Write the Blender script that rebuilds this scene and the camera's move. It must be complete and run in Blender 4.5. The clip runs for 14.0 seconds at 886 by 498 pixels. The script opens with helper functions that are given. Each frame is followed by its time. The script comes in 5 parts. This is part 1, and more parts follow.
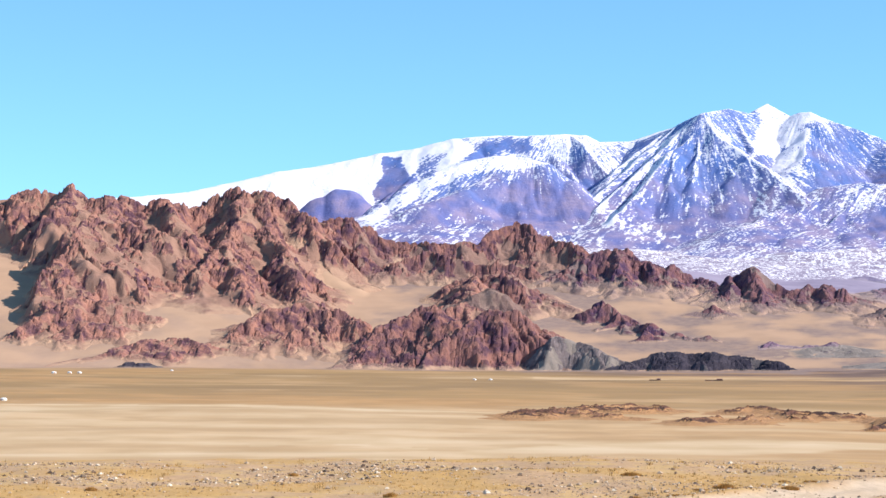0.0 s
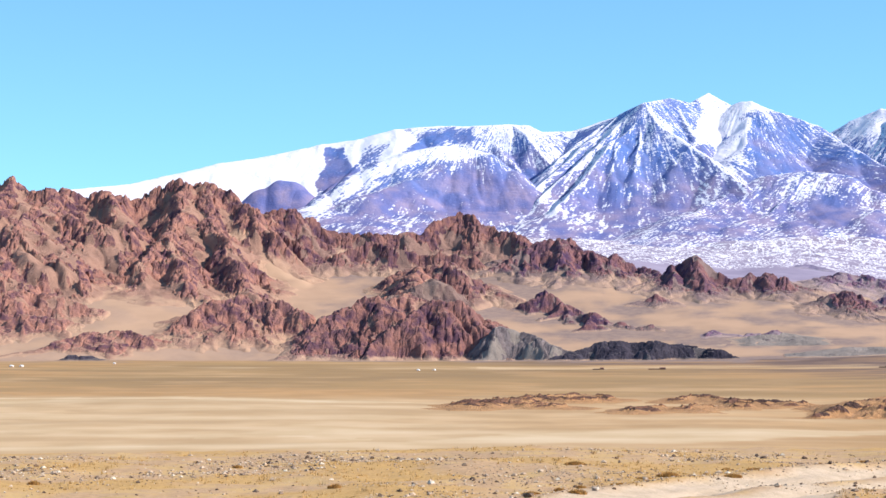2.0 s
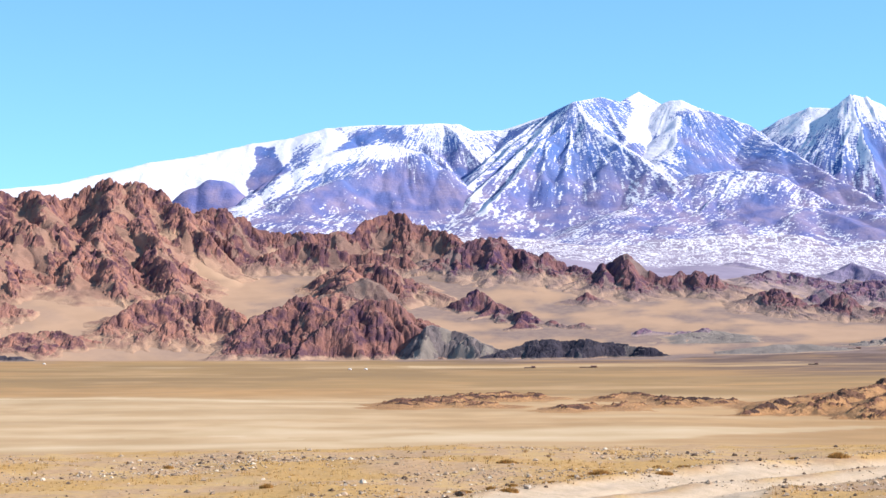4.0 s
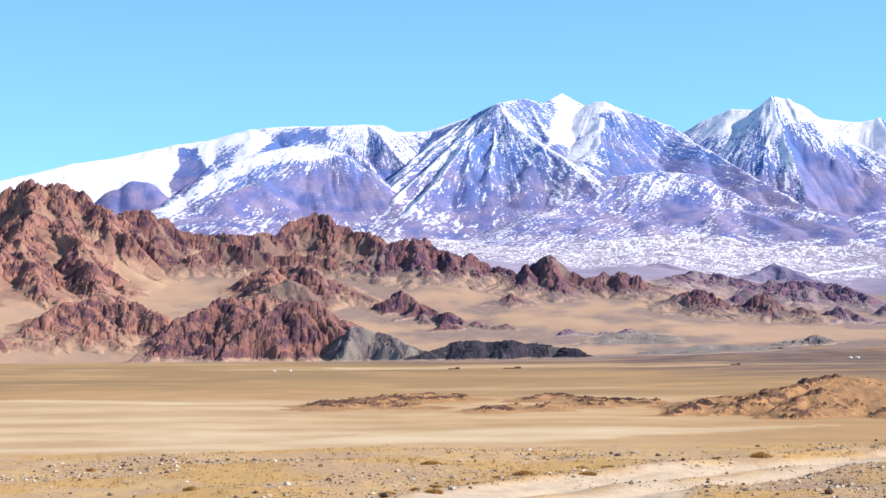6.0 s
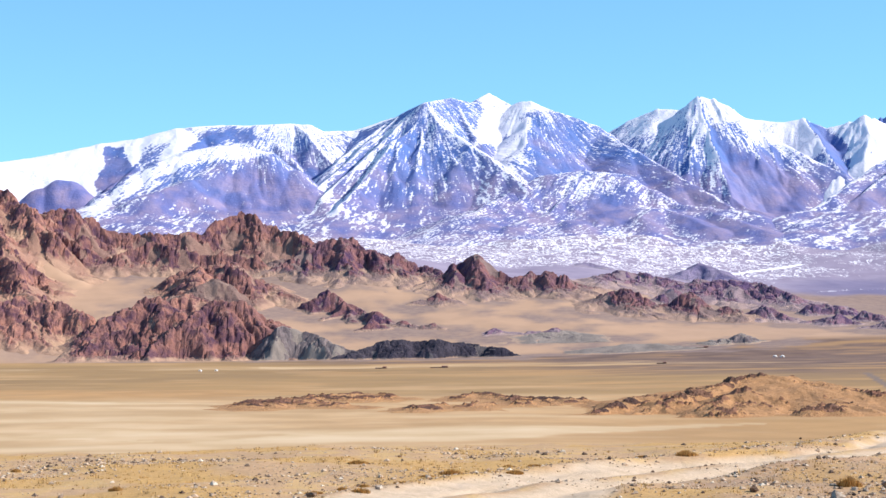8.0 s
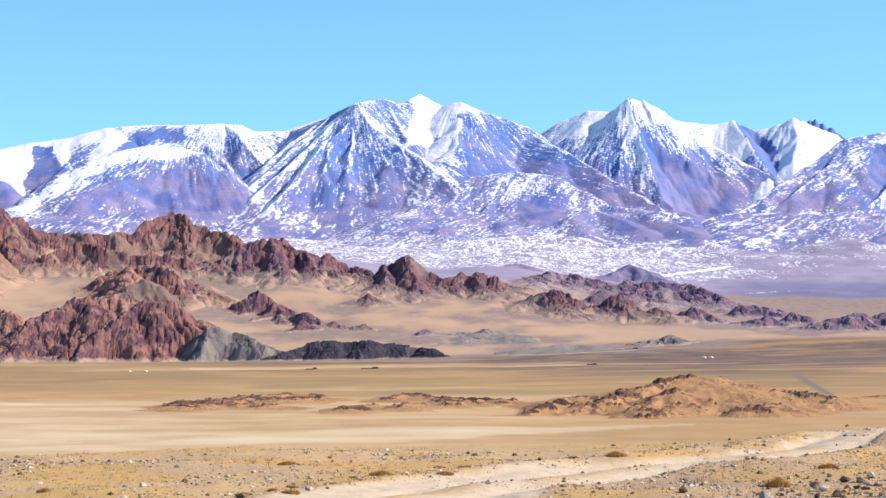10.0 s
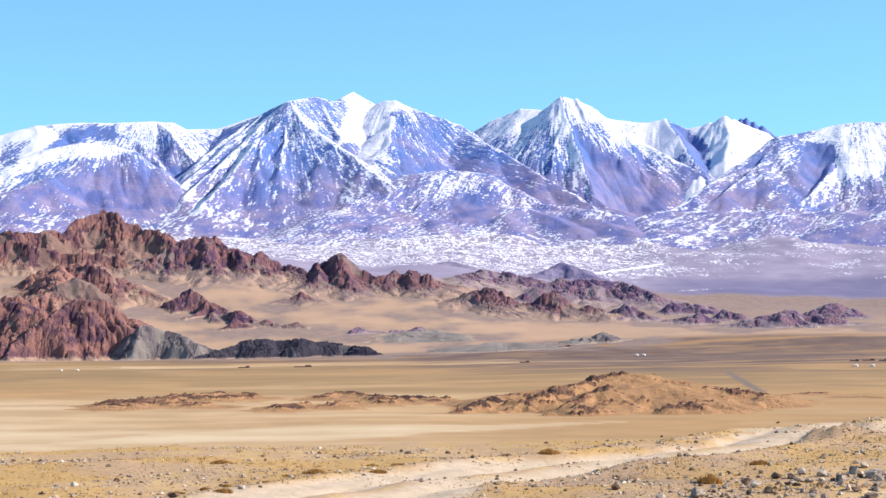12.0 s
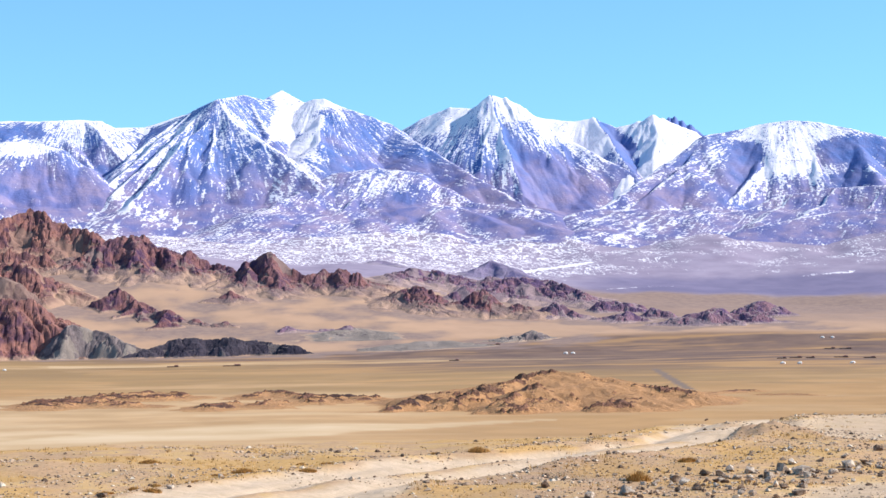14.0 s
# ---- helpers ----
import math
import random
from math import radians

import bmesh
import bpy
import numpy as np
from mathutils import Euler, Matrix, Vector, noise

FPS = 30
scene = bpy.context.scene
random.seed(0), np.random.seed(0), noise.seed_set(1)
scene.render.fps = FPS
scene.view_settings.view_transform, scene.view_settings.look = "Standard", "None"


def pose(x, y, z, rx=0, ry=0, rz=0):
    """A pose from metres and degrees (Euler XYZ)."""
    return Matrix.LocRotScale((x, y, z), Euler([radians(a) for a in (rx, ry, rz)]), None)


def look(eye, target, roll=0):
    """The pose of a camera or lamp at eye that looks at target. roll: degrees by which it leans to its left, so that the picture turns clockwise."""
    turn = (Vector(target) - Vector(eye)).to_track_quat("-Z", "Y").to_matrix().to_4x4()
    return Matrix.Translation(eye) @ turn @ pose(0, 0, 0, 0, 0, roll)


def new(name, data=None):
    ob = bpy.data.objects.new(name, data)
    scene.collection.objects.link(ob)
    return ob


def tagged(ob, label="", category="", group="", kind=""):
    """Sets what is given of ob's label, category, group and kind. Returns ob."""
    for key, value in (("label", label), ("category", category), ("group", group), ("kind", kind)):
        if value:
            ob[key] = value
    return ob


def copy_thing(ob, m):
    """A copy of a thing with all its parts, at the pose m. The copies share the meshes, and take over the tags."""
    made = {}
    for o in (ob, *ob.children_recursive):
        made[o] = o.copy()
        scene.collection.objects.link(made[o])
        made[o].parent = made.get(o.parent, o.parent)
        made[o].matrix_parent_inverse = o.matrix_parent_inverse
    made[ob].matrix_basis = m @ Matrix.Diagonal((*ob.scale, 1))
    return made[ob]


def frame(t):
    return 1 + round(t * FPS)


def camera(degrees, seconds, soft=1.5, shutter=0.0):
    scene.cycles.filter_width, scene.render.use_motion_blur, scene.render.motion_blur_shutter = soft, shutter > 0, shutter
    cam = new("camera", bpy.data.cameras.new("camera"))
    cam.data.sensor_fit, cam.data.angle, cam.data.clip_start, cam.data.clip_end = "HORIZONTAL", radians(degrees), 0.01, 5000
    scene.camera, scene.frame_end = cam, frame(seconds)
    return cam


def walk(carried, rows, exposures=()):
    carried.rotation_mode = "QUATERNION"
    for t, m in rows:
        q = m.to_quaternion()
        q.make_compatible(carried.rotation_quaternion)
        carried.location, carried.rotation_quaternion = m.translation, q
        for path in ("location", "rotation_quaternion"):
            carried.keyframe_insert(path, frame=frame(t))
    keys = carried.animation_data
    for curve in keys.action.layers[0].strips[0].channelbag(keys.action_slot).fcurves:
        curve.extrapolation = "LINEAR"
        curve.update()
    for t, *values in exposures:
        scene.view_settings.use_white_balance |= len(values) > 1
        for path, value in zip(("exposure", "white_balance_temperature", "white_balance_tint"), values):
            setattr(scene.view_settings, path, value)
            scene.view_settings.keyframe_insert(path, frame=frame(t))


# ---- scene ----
# ---- camera: a tripod pan on a stony knoll above the plain ----
EYE = 61.0
cam = camera(23.5, 14.0, soft=1.5)
PAN = [  # seconds, bearing to the right, tilt up, lean to the right (degrees)
    (0.0, -5.892, 1.8, -0.5),
    (0.5, -5.532, 1.755, -0.366),
    (1.0, -5.155, 1.682, -0.299),
    (1.5, -4.786, 1.616, -0.228),
    (2.0, -4.372, 1.554, -0.119),
    (2.5, -3.959, 1.525, -0.092),
    (3.0, -3.492, 1.516, -0.005),
    (5.5, -1.017, 1.553, 0.162),
    (6.0, -0.49, 1.557, 0.226),
    (6.5, 0.0, 1.556, 0.249),
    (7.0, 0.516, 1.542, 0.269),
    (7.5, 0.981, 1.536, 0.276),
    (8.0, 1.473, 1.53, 0.269),
    (10.5, 3.799, 1.545, 0.188),
    (11.0, 4.257, 1.53, 0.226),
    (11.5, 4.678, 1.511, 0.238),
    (12.0, 5.137, 1.487, 0.277),
    (12.5, 5.574, 1.468, 0.271),
    (13.0, 6.057, 1.456, 0.329),
    (13.5, 6.52, 1.442, 0.346),
    (14.0, 7.033, 1.437, 0.404),
]
walk(cam, [(t, pose(0, 0, EYE, 90 + tilt, lean, -bearing)) for t, bearing, tilt, lean in PAN])

# ---- daylight ----
SUN_BEARING, SUN_HEIGHT = 97.0, 35.0
world = bpy.data.worlds.new("clear_sky")
scene.world = world
world.use_nodes = True
wn, wl = world.node_tree.nodes, world.node_tree.links
sky = wn.new("ShaderNodeTexSky")
sky.sky_type, sky.sun_disc = "NISHITA", False
sky.sun_elevation, sky.sun_rotation = radians(SUN_HEIGHT), radians(SUN_BEARING)
sky.altitude, sky.air_density, sky.dust_density, sky.ozone_density = 2200, 1.0, 0.2, 3.0
coord = wn.new("ShaderNodeTexCoord")
lift = wn.new("ShaderNodeVectorMath")
lift.operation = "ADD"
lift.inputs[1].default_value = (0, 0, 0.08)
wl.new(coord.outputs["Generated"], lift.inputs[0])
wl.new(lift.outputs[0], sky.inputs["Vector"])
tint = wn.new("ShaderNodeMix")
tint.data_type, tint.blend_type = "RGBA", "MULTIPLY"
tint.inputs[0].default_value = 1.0
tint.inputs[7].default_value = (0.72, 1.0, 1.0, 1)
wl.new(sky.outputs[0], tint.inputs[6])
wl.new(tint.outputs[2], wn["Background"].inputs[0])
wn["Background"].inputs[1].default_value = 0.15
sun = new("sun", bpy.data.lights.new("sun", "SUN"))
sun.data.energy, sun.data.angle, sun.data.color = 4.3, radians(0.53), (1.0, 0.95, 0.88)
sun_way = Vector((math.sin(radians(SUN_BEARING)) * math.cos(radians(SUN_HEIGHT)), math.cos(radians(SUN_BEARING)) * math.cos(radians(SUN_HEIGHT)), math.sin(radians(SUN_HEIGHT))))
sun.matrix_world = look(Vector((0, 0, 300)), Vector((0, 0, 300)) - sun_way)
scene.view_settings.exposure = 0.68


# ---- numeric noise and terrain helpers ----
def hash01(i, j, seed):
    n = (i.astype(np.int64) * 374761393 + j.astype(np.int64) * 668265263 + seed * 974634777) & 0x7FFFFFFF
    n = ((n ^ (n >> 13)) * 1274126177) & 0x7FFFFFFF
    n = ((n ^ (n >> 16)) * 668265263) & 0x7FFFFFFF
    return ((n ^ (n >> 15)) & 0xFFFFF) / 0xFFFFF


def perlin(x, y, seed=0):
    """Gradient noise, about -1 to 1."""
    i, j = np.floor(x), np.floor(y)
    u, v = x - i, y - j
    a, b = u * u * u * (u * (u * 6 - 15) + 10), v * v * v * (v * (v * 6 - 15) + 10)

    def corner(p, q):
        g = hash01(i + p, j + q, seed) * 2 * math.pi
        return np.cos(g) * (u - p) + np.sin(g) * (v - q)
    lo = corner(0, 0) * (1 - a) + corner(1, 0) * a
    hi = corner(0, 1) * (1 - a) + corner(1, 1) * a
    return 1.5 * (lo * (1 - b) + hi * b)


def fbm(x, y, octaves=4, seed=0, gain=0.5):
    total, size = 0.0, 1.0
    for k in range(octaves):
        total = total + size * perlin(x * 2 ** k, y * 2 ** k, seed + 17 * k)
        size *= gain
    return total


def ridged(x, y, octaves=4, seed=0, gain=0.5):
    """Sharp-crested noise, 0 to about 1."""
    total, size, whole = 0.0, 1.0, 0.0
    for k in range(octaves):
        total = total + size * (1 - np.abs(perlin(x * 2.1 ** k, y * 2.1 ** k, seed + 23 * k)) * 1.6)
        whole += size
        size *= gain
    return total / whole


def blocks(x, y, seed):
    """Tilted facets, one for each cell of an uneven net, about -0.5 to 0.5."""
    i, j = np.floor(x), np.floor(y)
    best, val = np.full(x.shape, 1e9), np.zeros(x.shape)
    for p in (-1, 0, 1):
        for q in (-1, 0, 1):
            ci, cj = i + p, j + q
            ox = x - ci - 0.1 - 0.8 * hash01(ci, cj, seed)
            oy = y - cj - 0.1 - 0.8 * hash01(ci, cj, seed + 1)
            d = ox * ox + oy * oy
            v = hash01(ci, cj, seed + 2) - 0.5 + ox * (hash01(ci, cj, seed + 3) - 0.5) * 1.3 + oy * (hash01(ci, cj, seed + 4) - 0.2) * 1.3
            val = np.where(d < best, v, val)
            best = np.minimum(best, d)
    return val


def step01(lo, hi, v):
    t = np.clip((v - lo) / (hi - lo), 0, 1)
    return t * t * (3 - 2 * t)


def spot(bearing, away):
    """Plan position of a place sighted from the tripod: degrees to the right of north, metres away."""
    return away * math.sin(radians(bearing)), away * math.cos(radians(bearing))


# height of the open ground: rows by bearing, columns by distance
FAN_AWAY = [2500, 2650, 2850, 3000, 3150, 3300, 3600, 4000, 4200, 5200]
FAN_BEARING = [-20, -13, -8, -2, 4, 10, 16]
FAN_HEIGHT = [
    [-5, -5, 36, 85, 125, 160, 180, 200, 220, 240],
    [-5, -5, 52, 87, 120, 155, 180, 200, 220, 240],
    [-5, -5, 41, 71, 101, 150, 165, 190, 220, 240],
    [-5, -5, 35, 69, 106, 135, 150, 182, 220, 240],
    [-3, 1, 35, 60, 87, 105, 134, 182, 222, 240],
    [1, 9, 27, 40, 54, 68, 105, 174, 215, 240],
    [4, 13, 28, 36, 44, 54, 92, 168, 210, 240],
]
# dirt track over the knoll: bearing, distance along its middle
TRACK = [(-8.5, 24.0), (-3.0, 28.5), (1.18, 32.5), (4.2, 36.1), (7.23, 38.9), (8.75, 40.5), (10.27, 41.7), (11.78, 43.5), (13.28, 45.9), (14.63, 52.0), (15.3, 60.0), (15.4, 90.0)]
VERGE = [(17.5, 30.0), (18.6, 34.5), (20.5, 36.5), (24.0, 38.0)]
SPUR = [(14.63, 52.0), (16.4, 50.5), (18.0, 51.0), (19.8, 53.0), (22.0, 58.0)]

SNOW_LINES = [[(11.4, 3430), (12.4, 3480), (13.6, 3520)], [(16.7, 3660), (17.9, 3690)], [(9.0, 3620), (10.2, 3700), (11.0, 3760)]]
# pale clay pans on the plain: bearing, distance, half depth
PANS = [[(-17.6, 1462, 10), (-14.7, 1452, 10), (-11.7, 1440, 14), (-8.7, 1402, 22), (-5.9, 1372, 18), (-4.0, 1350, 4)], [(-11.2, 992, 3), (-9.6, 1000, 9), (-8.2, 1000, 12), (-7.0, 990, 8), (-6.0, 985, 2)], [(-13.2, 918, 2), (-11.0, 924, 8), (-8.0, 928, 14), (-5.5, 945, 28), (-2.6, 985, 52), (0.4, 1005, 62), (2.5, 1020, 58), (4.5, 1035, 40), (6.5, 1045, 26), (8.8, 1085, 14), (10.2, 1110, 3)], [(-3.5, 2290, 40), (0.5, 2300, 55), (4.0, 2330, 50), (8.0, 2380, 25)]]
FAR_TRACK = [(12.7, 1880), (13.05, 1700), (13.3, 1580), (13.65, 1470)]

# a chute of blown sand between the massif and the ridge: bearing, distance, height
CHUTE = [(-10.21, 3300, 208.6), (-9.75, 3240, 174.4), (-9.14, 3175, 134.6), (-8.37, 3110, 100.6), (-7.46, 3050, 76.0)]


def to_line(x, y, line):
    """Distance to a sighted polyline, and the signed side."""
    best, side = np.full(x.shape, 1e9), np.zeros(x.shape)
    pts = [spot(*p[:2]) for p in line]
    for (ax, ay), (bx, by) in zip(pts, pts[1:]):
        dx, dy = bx - ax, by - ay
        t = np.clip(((x - ax) * dx + (y - ay) * dy) / (dx * dx + dy * dy), 0, 1)
        ox, oy = x - ax - t * dx, y - ay - t * dy
        dist = np.hypot(ox, oy)
        near = dist < best
        best = np.where(near, dist, best)
        side = np.where(near, np.sign(ox * dy - oy * dx), side)
    return best, side


def knoll_edge(bearing):
    return np.interp(bearing, [-60, -30, -18, -8, -1, 6, 11, 14, 16, 19, 30, 60], [140, 54, 40.2, 40.8, 42.3, 42.5, 44.5, 50, 53, 56, 75, 160])


def track_mask(x, y):
    d1, s1 = to_line(x, y, TRACK)
    d2, s2 = to_line(x, y, SPUR)
    wob = 0.35 * perlin(x / 1.7, y / 1.7, 5) + 0.15 * perlin(x / 0.5, y / 0.5, 6)
    d3, _ = to_line(x, y, VERGE)
    lanes = np.maximum(step01(0.25, -0.25, d1 + wob - np.interp(np.hypot(x, y), [33, 40, 43, 48, 60], [1.9, 1.6, 1.05, 0.95, 0.95])), 0.7 * step01(0.4, -0.4, d2 + wob - np.interp(np.degrees(np.arctan2(x, y)), [15.5, 16.4, 17.2, 20], [1.4, 1.6, 4.2, 5.0])))
    return np.maximum(lanes, 0.7 * step01(1.5, 1.0, d3 + 1.6 * wob)), d1, s1


def ground_z(x, y, fine=True):
    away, bearing = np.hypot(x, y), np.degrees(np.arctan2(x, y))
    b = np.clip(bearing, -20, 16)
    rows = [np.interp(away, [1300] + FAN_AWAY, [0] + r) for r in FAN_HEIGHT]
    fan = np.zeros(x.shape)
    for k in range(len(FAN_BEARING) - 1):
        lo, hi = FAN_BEARING[k], FAN_BEARING[k + 1]
        inside = (b >= lo) & (b <= hi)
        t = step01(lo, hi, b)
        fan = np.where(inside, rows[k] * (1 - t) + rows[k + 1] * t, fan)
    fan = fan * step01(50, 26, np.abs(bearing))
    edge = knoll_edge(bearing)
    past = np.maximum(away - edge, 0)
    soft = 6.0
    drop = 0.086 * (np.sqrt(past * past + soft * soft) - soft)
    knoll = 58.0 - drop
    blend = 6.0
    low = fan + 0.9 * fbm(x / 170, y / 170, 3, 40) * step01(500, 900, away) + 3.5 * fbm(x / 260, y / 260, 3, 44) * step01(2600, 3000, away)
    for (b0, a0, h0), (b1, a1, h1) in zip(CHUTE, CHUTE[1:]):
        (px, py), (qx, qy) = spot(b0, a0), spot(b1, a1)
        t = np.clip(((x - px) * (qx - px) + (y - py) * (qy - py)) / ((qx - px) ** 2 + (qy - py) ** 2), 0, 1)
        off = np.hypot(x - px - t * (qx - px), y - py - t * (qy - py))
        low = np.maximum(low, h0 + (h1 - h0) * t - 0.3 * np.maximum(off - 12, 0) - 0.004 * off * off)
    low = low + 13 * fbm(x / 230, y / 300, 3, 47) * step01(3650, 4000, away)
    z = np.maximum(knoll, low) + blend * np.exp(-np.abs(knoll - low) / blend) * 0.5
    near = step01(80, 40, away)
    if fine:
        z = z + near * (0.05 * fbm(x / 2.2, y / 2.2, 4, 50) + 0.10 * fbm(x / 9, y / 9, 2, 51))
        m, d1, s1 = track_mask(x, y)
        ruts = -0.07 * (np.exp(-((d1 - 0.75) / 0.22) ** 2)) + 0.05 * np.exp(-(d1 / 0.28) ** 2)
        berm = 0.07 * np.exp(-((d1 - 1.75) / 0.35) ** 2)
        z = z + near * (-0.07 * m + ruts + berm)
        # bank of spoil beside the bend of the track
        bx, by = spot(15.7, 47.5)
        z = z + near * 0.2 * np.exp(-(((x - bx) / 1.1) ** 2 + ((y - by) / 1.6) ** 2)) * (1 + 0.5 * fbm(x / 0.4, y / 0.4, 4, 53))
    return z


# ---- materials ----
class Mat:
    """A small node-graph writer."""

    def __init__(self, name):
        self.mat = bpy.data.materials.new(name)
        self.mat.use_nodes = True
        self.n, self.l = self.mat.node_tree.nodes, self.mat.node_tree.links
        self.out = self.n["Principled BSDF"]
        self.out.inputs["Specular IOR Level"].default_value = 0.2
        self.pos = self.n.new("ShaderNodeNewGeometry").outputs["Position"]

    def put(self, socket, value):
        if isinstance(value, bpy.types.NodeSocket):
            self.l.new(value, socket)
        elif isinstance(value, tuple) and len(value) == 3 and socket.type == "RGBA":
            socket.default_value = (*value, 1)
        else:
            socket.default_value = value

    def attr(self, name):
        node = self.n.new("ShaderNodeAttribute")
        node.attribute_name = name
        return node.outputs["Fac"]

    def noise(self, scale, detail=5.0, rough=0.55, stretch=None, distort=0.0):
        node = self.n.new("ShaderNodeTexNoise")
        node.inputs["Scale"].default_value = scale
        node.inputs["Detail"].default_value = detail
        node.inputs["Roughness"].default_value = rough
        node.inputs["Distortion"].default_value = distort
        src = self.pos
        if stretch:
            m = self.n.new("ShaderNodeMapping")
            m.inputs["Scale"].default_value = stretch
            self.l.new(src, m.inputs["Vector"])
            src = m.outputs[0]
        self.l.new(src, node.inputs["Vector"])
        return node.outputs["Fac"]

    def voronoi(self, scale):
        node = self.n.new("ShaderNodeTexVoronoi")
        node.inputs["Scale"].default_value = scale
        self.l.new(self.pos, node.inputs["Vector"])
        return node.outputs["Distance"]

    def ramp(self, value, lo, hi, a=0.0, b=1.0):
        node = self.n.new("ShaderNodeMapRange")
        node.interpolation_type = "SMOOTHSTEP"
        for key, v in (("Value", value), ("From Min", lo), ("From Max", hi), ("To Min", a), ("To Max", b)):
            self.put(node.inputs[key], v)
        return node.outputs[0]

    def math(self, op, a, b=0.0):
        node = self.n.new("ShaderNodeMath")
        node.operation = op
        self.put(node.inputs[0], a)
        self.put(node.inputs[1], b)
        return node.outputs[0]

    def mix(self, fac, a, b, kind="MIX"):
        node = self.n.new("ShaderNodeMix")
        node.data_type, node.blend_type = "RGBA", kind
        self.put(node.inputs[0], fac)
        self.put(node.inputs[6], a)
        self.put(node.inputs[7], b)
        return node.outputs[2]

    def random(self):
        return self.n.new("ShaderNodeObjectInfo").outputs["Random"]

    def island(self):
        return self.n.new("ShaderNodeNewGeometry").outputs["Random Per Island"]

    def done(self, colour, rough=0.9, bump=None, depth=0.1, metal=0.0):
        self.put(self.out.inputs["Base Color"], colour)
        self.put(self.out.inputs["Roughness"], rough)
        self.out.inputs["Metallic"].default_value = metal
        if bump is not None:
            node = self.n.new("ShaderNodeBump")
            node.inputs["Strength"].default_value = 1.0
            node.inputs["Distance"].default_value = depth
            self.put(node.inputs["Height"], bump)
            self.l.new(node.outputs[0], self.out.inputs["Normal"])
        return self.mat


SAND = (0.5, 0.308, 0.198)


def hill_material(name, lit, shade_tone, loose, foot=SAND):
    m = Mat(name)
    big, mid, fine = m.noise(0.012, 4), m.noise(0.06, 5), m.noise(0.35, 4, 0.65)
    # sunlit and shaded tones of the rock, both put into its colour by noise
    rock = m.mix(m.ramp(mid, 0.35, 0.65), shade_tone, lit)
    rock = m.mix(m.ramp(big, 0.4, 0.7, 0, 0.55), rock, tuple(0.75 * c + 0.25 * k for c, k in zip(lit, loose)))
    rock = m.mix(m.ramp(fine, 0.3, 0.7, 0.0, 0.5), rock, m.mix(1.0, rock, (0.55, 0.5, 0.52), "MULTIPLY"))
    sand = m.mix(m.ramp(m.noise(0.03, 5), 0.35, 0.7), loose, tuple(0.78 * c for c in loose))
    sand = m.mix(m.ramp(m.noise(0.5, 3), 0.55, 0.75, 0, 0.5), sand, shade_tone)
    edge = m.math("ADD", m.attr("rock"), m.math("MULTIPLY", m.math("SUBTRACT", m.noise(0.15, 4), 0.5), 0.9))
    col = m.mix(m.ramp(edge, 0.3, 0.7), sand, rock)
    # blown sand at the foot; its soft fade also paints the low dust haze
    drifted = m.mix(m.ramp(m.noise(0.03, 4), 0.35, 0.65), tuple(0.85 * c + 0.15 * k for c, k in zip(foot, loose)), tuple(0.45 * c + 0.55 * k for c, k in zip(foot, loose)))
    col = m.mix(m.ramp(m.attr("hazy_drift"), 0.1, 0.9), col, drifted)
    return m.done(col, 0.92, m.noise(0.6, 4, 0.7), 1.2)


RED = hill_material("red_granite", (0.42, 0.195, 0.14), (0.12, 0.055, 0.075), (0.36, 0.198, 0.142))
MAROON = hill_material("maroon_granite", (0.315, 0.142, 0.112), (0.09, 0.043, 0.07), (0.305, 0.175, 0.137), (0.48, 0.30, 0.2))
# the next two far rocks have the purple of distance haze in their colours
VIOLET = hill_material("far_hazy_hill", (0.2, 0.165, 0.29), (0.15, 0.125, 0.25), (0.25, 0.20, 0.30), (0.33, 0.27, 0.31))
PURPLE = hill_material("far_hazy_rock", (0.265, 0.14, 0.17), (0.1, 0.06, 0.135), (0.285, 0.2, 0.215), (0.42, 0.285, 0.235))
GREY = hill_material("grey_scree", (0.22, 0.17, 0.165), (0.08, 0.064, 0.075), (0.295, 0.235, 0.2))
SLATE = hill_material("dark_slate", (0.065, 0.052, 0.07), (0.022, 0.019, 0.034), (0.13, 0.105, 0.105))
SCREE = hill_material("brown_scree", (0.25, 0.155, 0.128), (0.15, 0.092, 0.088), (0.28, 0.178, 0.142))
BROWN = hill_material("brown_outcrop", (0.235, 0.11, 0.068), (0.07, 0.038, 0.031), (0.46, 0.238, 0.108), (0.48, 0.262, 0.115))
WINE = hill_material("wine_red_rock", (0.265, 0.12, 0.112), (0.075, 0.037, 0.08), (0.245, 0.16, 0.145), (0.46, 0.29, 0.2))


